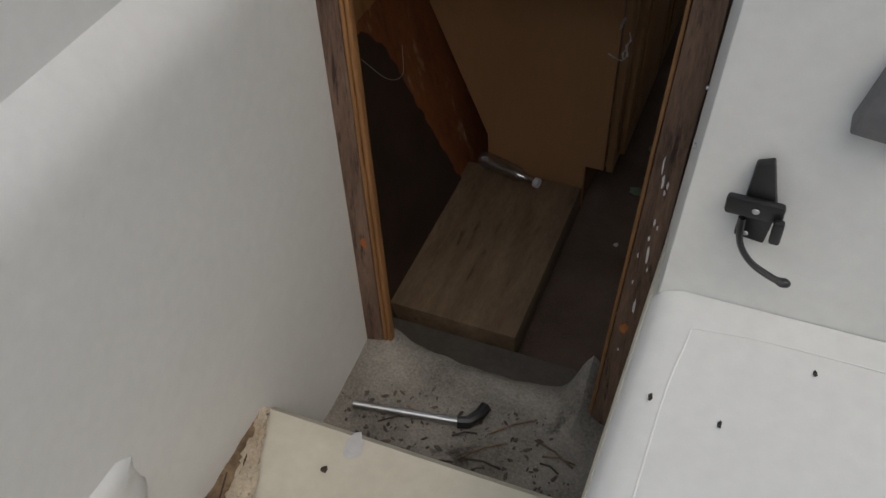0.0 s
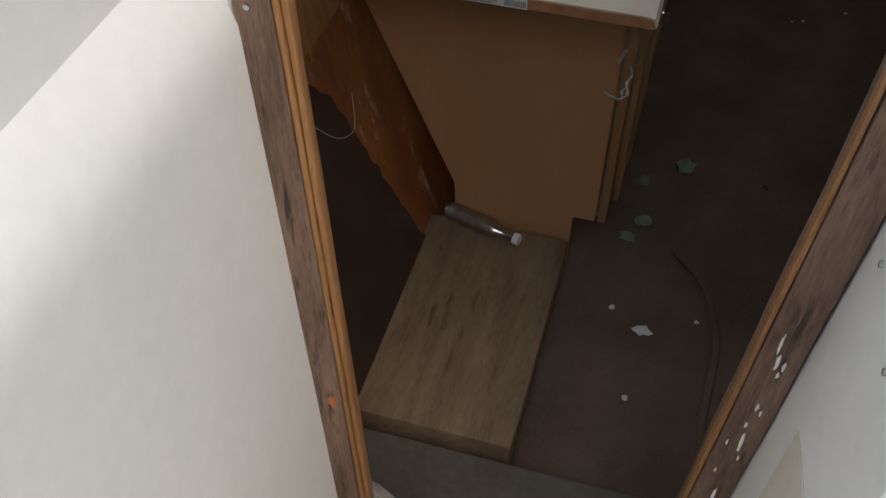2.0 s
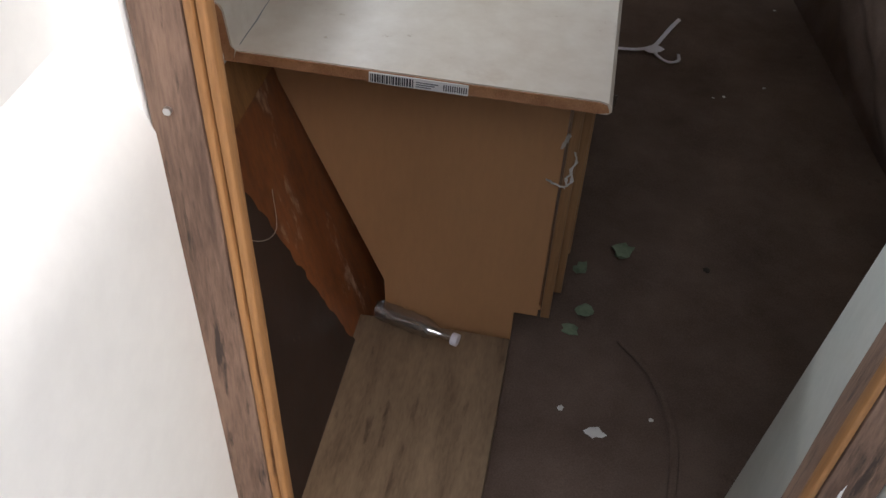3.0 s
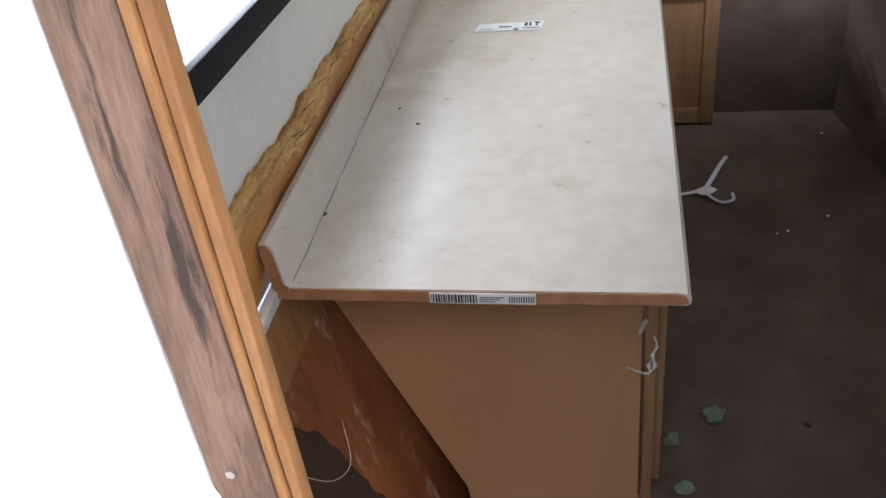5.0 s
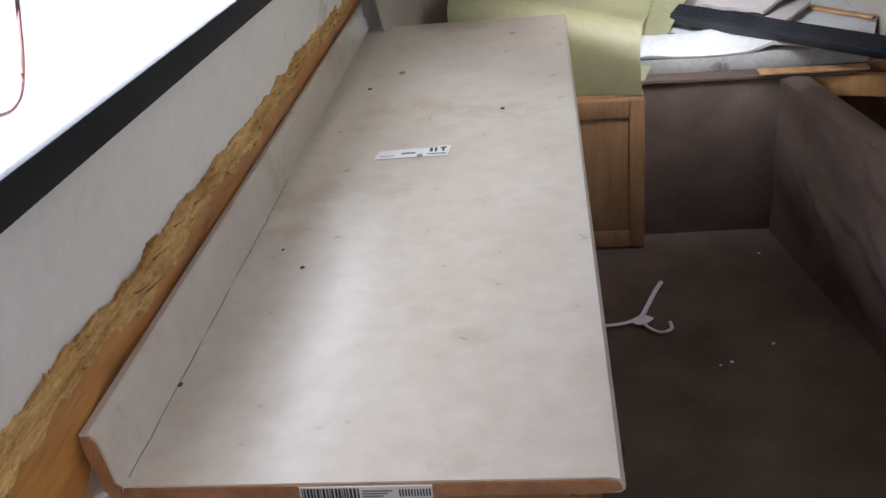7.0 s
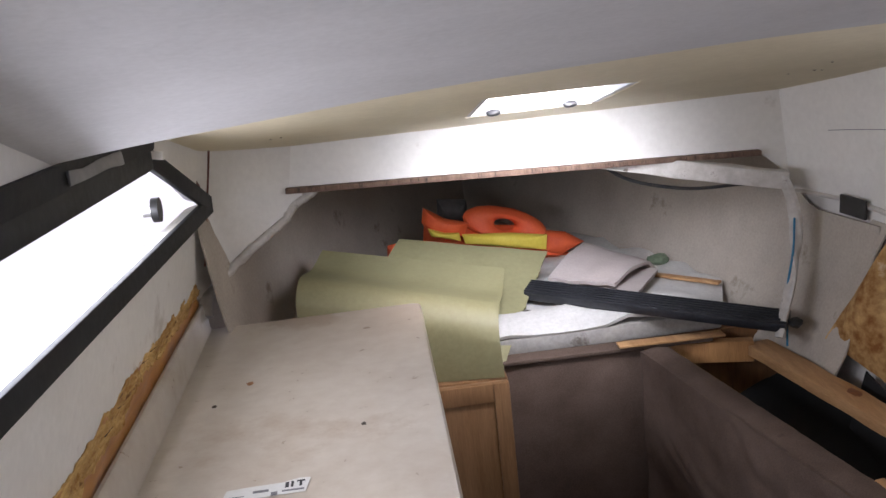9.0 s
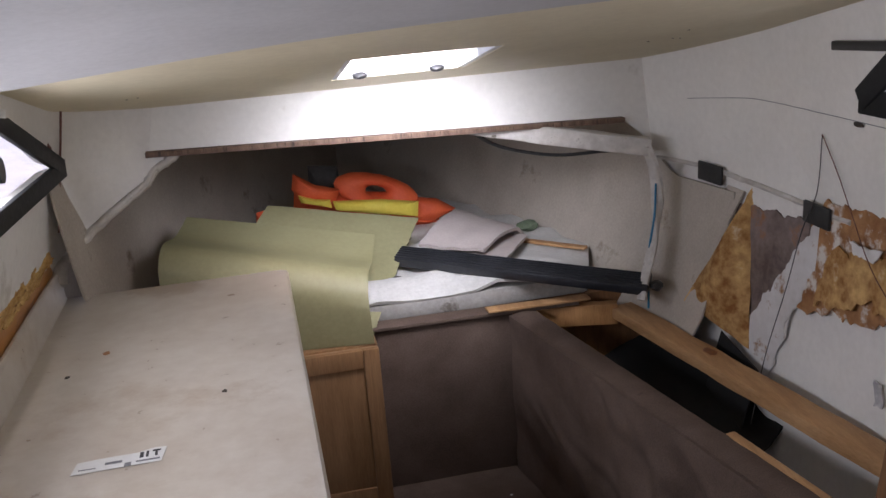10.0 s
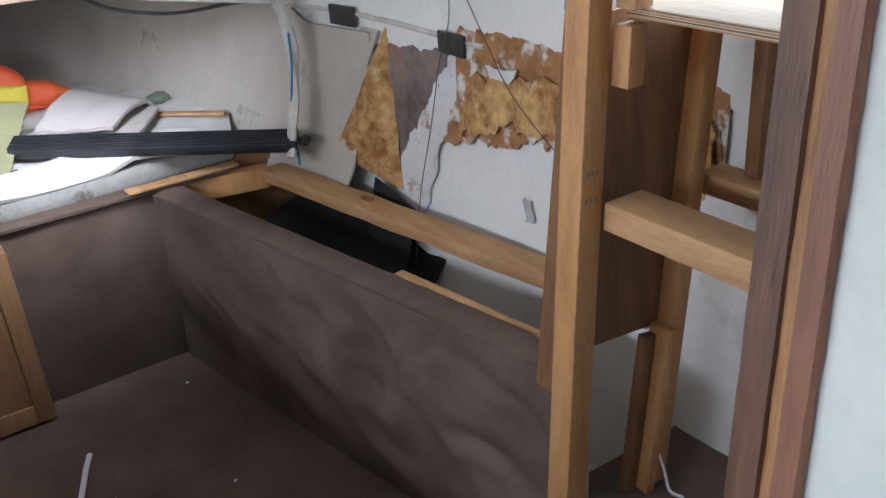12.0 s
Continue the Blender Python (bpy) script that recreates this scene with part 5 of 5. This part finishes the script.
part("strap_tip", blob((0.389, -0.862, 0.934), (0.012, 0.008, 0.008), 1, 0.1, 2), black_plastic, cc)
part("screw_head", blob((0.322, -0.868, 1.063), (0.006, 0.002, 0.005), 1, 0.1, 2), steel, cc)
part("screw_head", blob((0.316, -0.852, 1.005), (0.005, 0.002, 0.004), 1, 0.1, 2), steel, cc)
cc.location = (0.327, -1.0314, 1.243)
cc.scale = (0.76, 0.76, 0.76)
solo("bulkhead_box", prism([(0.392, 1.372), (0.470, 1.364), (0.470, 1.467), (0.412, 1.458)], "y", -1.063, -1.0305, 0.004), dark_grey, "grey plastic box on the bulkhead", "box")

# rotten corner of the cockpit floor and moulded bump
def rot(u, v, lift=0.0):
    w = 0.02 + 0.10 * v
    return (-0.346 + w * u + 0.004 * nz(v * 14, u * 3, 6), -1.135 - 0.26 * v, 0.6580 + lift + 0.005 * nz(u * 9, v * 11, lift * 300))


hole = thing("rotten_hole", (-0.30, -1.26, 0.657), "rotten broken corner of the cockpit floor with bare glass cloth", "hole")
part("rotten_core", sheet(lambda u, v: rot(0.06 + 0.60 * u, v, 0.001), 16, 30, 0.006), hole_wood, hole, "dark rotten core wood")
part("torn_laminate", sheet(lambda u, v: rot(0.50 + 0.12 * nz(v * 8, 2.0) + (0.50 - 0.12 * nz(v * 8, 2.0)) * u, v, 0.0035 + 0.004 * abs(nz(u * 25, v * 50, 3))), 18, 60, 0.005), mat("stained_glass_cloth", (0.30, 0.23, 0.15), (0.56, 0.49, 0.38), 0.95, 200, 12, 1.0, (0.16, 0.11, 0.07), 14, 0.60), hole, "beige stained glass cloth")
part("raised_lip", sheet(lambda u, v: rot(0.10 * u + 0.03 * nz(v * 12, 4), v, 0.010 - 0.006 * u), 4, 30, 0.006), gelcoat_beige, hole, "pale broken gelcoat lip")
for pts in ([(0.3, 0.5), (0.42, 0.75), (0.55, 0.98)], [(0.62, 0.30), (0.58, 0.55), (0.48, 0.68)]):
    part("root_fibre", tube(curve([Vector(rot(a, b, 0.007)) for a, b in pts], 5), 0.0015, 5), grime, hole)
solo("moulded_bump", blob((-0.365, -1.50, 0.86), (0.05, 0.13, 0.075), 3, 0.25, 3), gelcoat, "white moulded bump on the cockpit wall", "moulding")
for i, (x, y) in enumerate(((-0.19, -1.20), (-0.06, -1.28), (0.05, -1.24), (-0.165, -1.145))):
    solo("dirt_spot", blob((x, y, 0.656), (0.006 + 0.008 * (i == 3), 0.006 + 0.02 * (i == 3), 0.0012), i, 0.5, 2), headliner_grey if i == 3 else grime, "dark dirt spot on the cockpit floor", "dirt", "stuff")
for i, (x, y) in enumerate(((0.33, -1.06), (0.50, -1.12), (0.25, -1.05), (0.42, -0.95))):
    solo("dirt_spot", blob((x + 0.02, y - 0.16, 1.0725), (0.0025, 0.005, 0.001), i, 0.5, 2), grime, "dark dirt spot on the cockpit seat", "dirt", "stuff")

# moulded outline on the cockpit seat
pts = [(0.285, -2.2, 1.0705), (0.282, -1.4, 1.0705), (0.290, -1.13, 1.0705), (0.33, -1.085, 1.071), (0.6, -1.08, 1.0725), (1.2, -1.08, 1.0755)]
solo("seat_groove", tube(curve(pts, 6), 0.0015, 6, 0.5), gelcoat, "moulded line around the cockpit seat", "moulding", "structure")

# black grab bar, screw holes and marks on the cabin sides
solo("grab_bar", beam((stbd_x(1.48, 1.458) - 0.012, 1.48, 1.458), (stbd_x(1.10, 1.48) - 0.012, 1.10, 1.48), 0.016, 0.022, (0, 0, 1), 0.004), black_plastic, "short black bar under the cabin roof", "grab bar")
solo("wall_hole", blob((stbd_x(1.41, 1.276) - 0.002, 1.41, 1.276), (0.004, 0.02, 0.007), 2, 0.4, 2), grime, "dark hole in the cabin side", "hole")
for i, (x, y) in enumerate(((1.02, 1.62), (1.05, 1.78), (0.99, 1.80), (1.08, 1.80), (-0.32, 1.95), (-0.35, 1.97))):
    solo("ceiling_mark", blob((x, y, roof_z(y) - 0.0005), (0.004, 0.006, 0.001), i, 0.5, 1), grime, "small dark screw hole in the ceiling", "hole", "", "ceiling screw holes")
pts = [(stbd_x(y, 1.28) - 0.001, y, 1.282 - 0.09 * max(0.0, y - 1.9)) for y in [1.05 + 1.1 * i / 24 for i in range(25)]]
solo("deck_seam", tube([(x, y, z + 0.002 * nz(y * 30, 2)) for x, y, z in pts], 0.0011, 5), ink_grey, "fine dark seam along the cabin side", "seam", "structure")
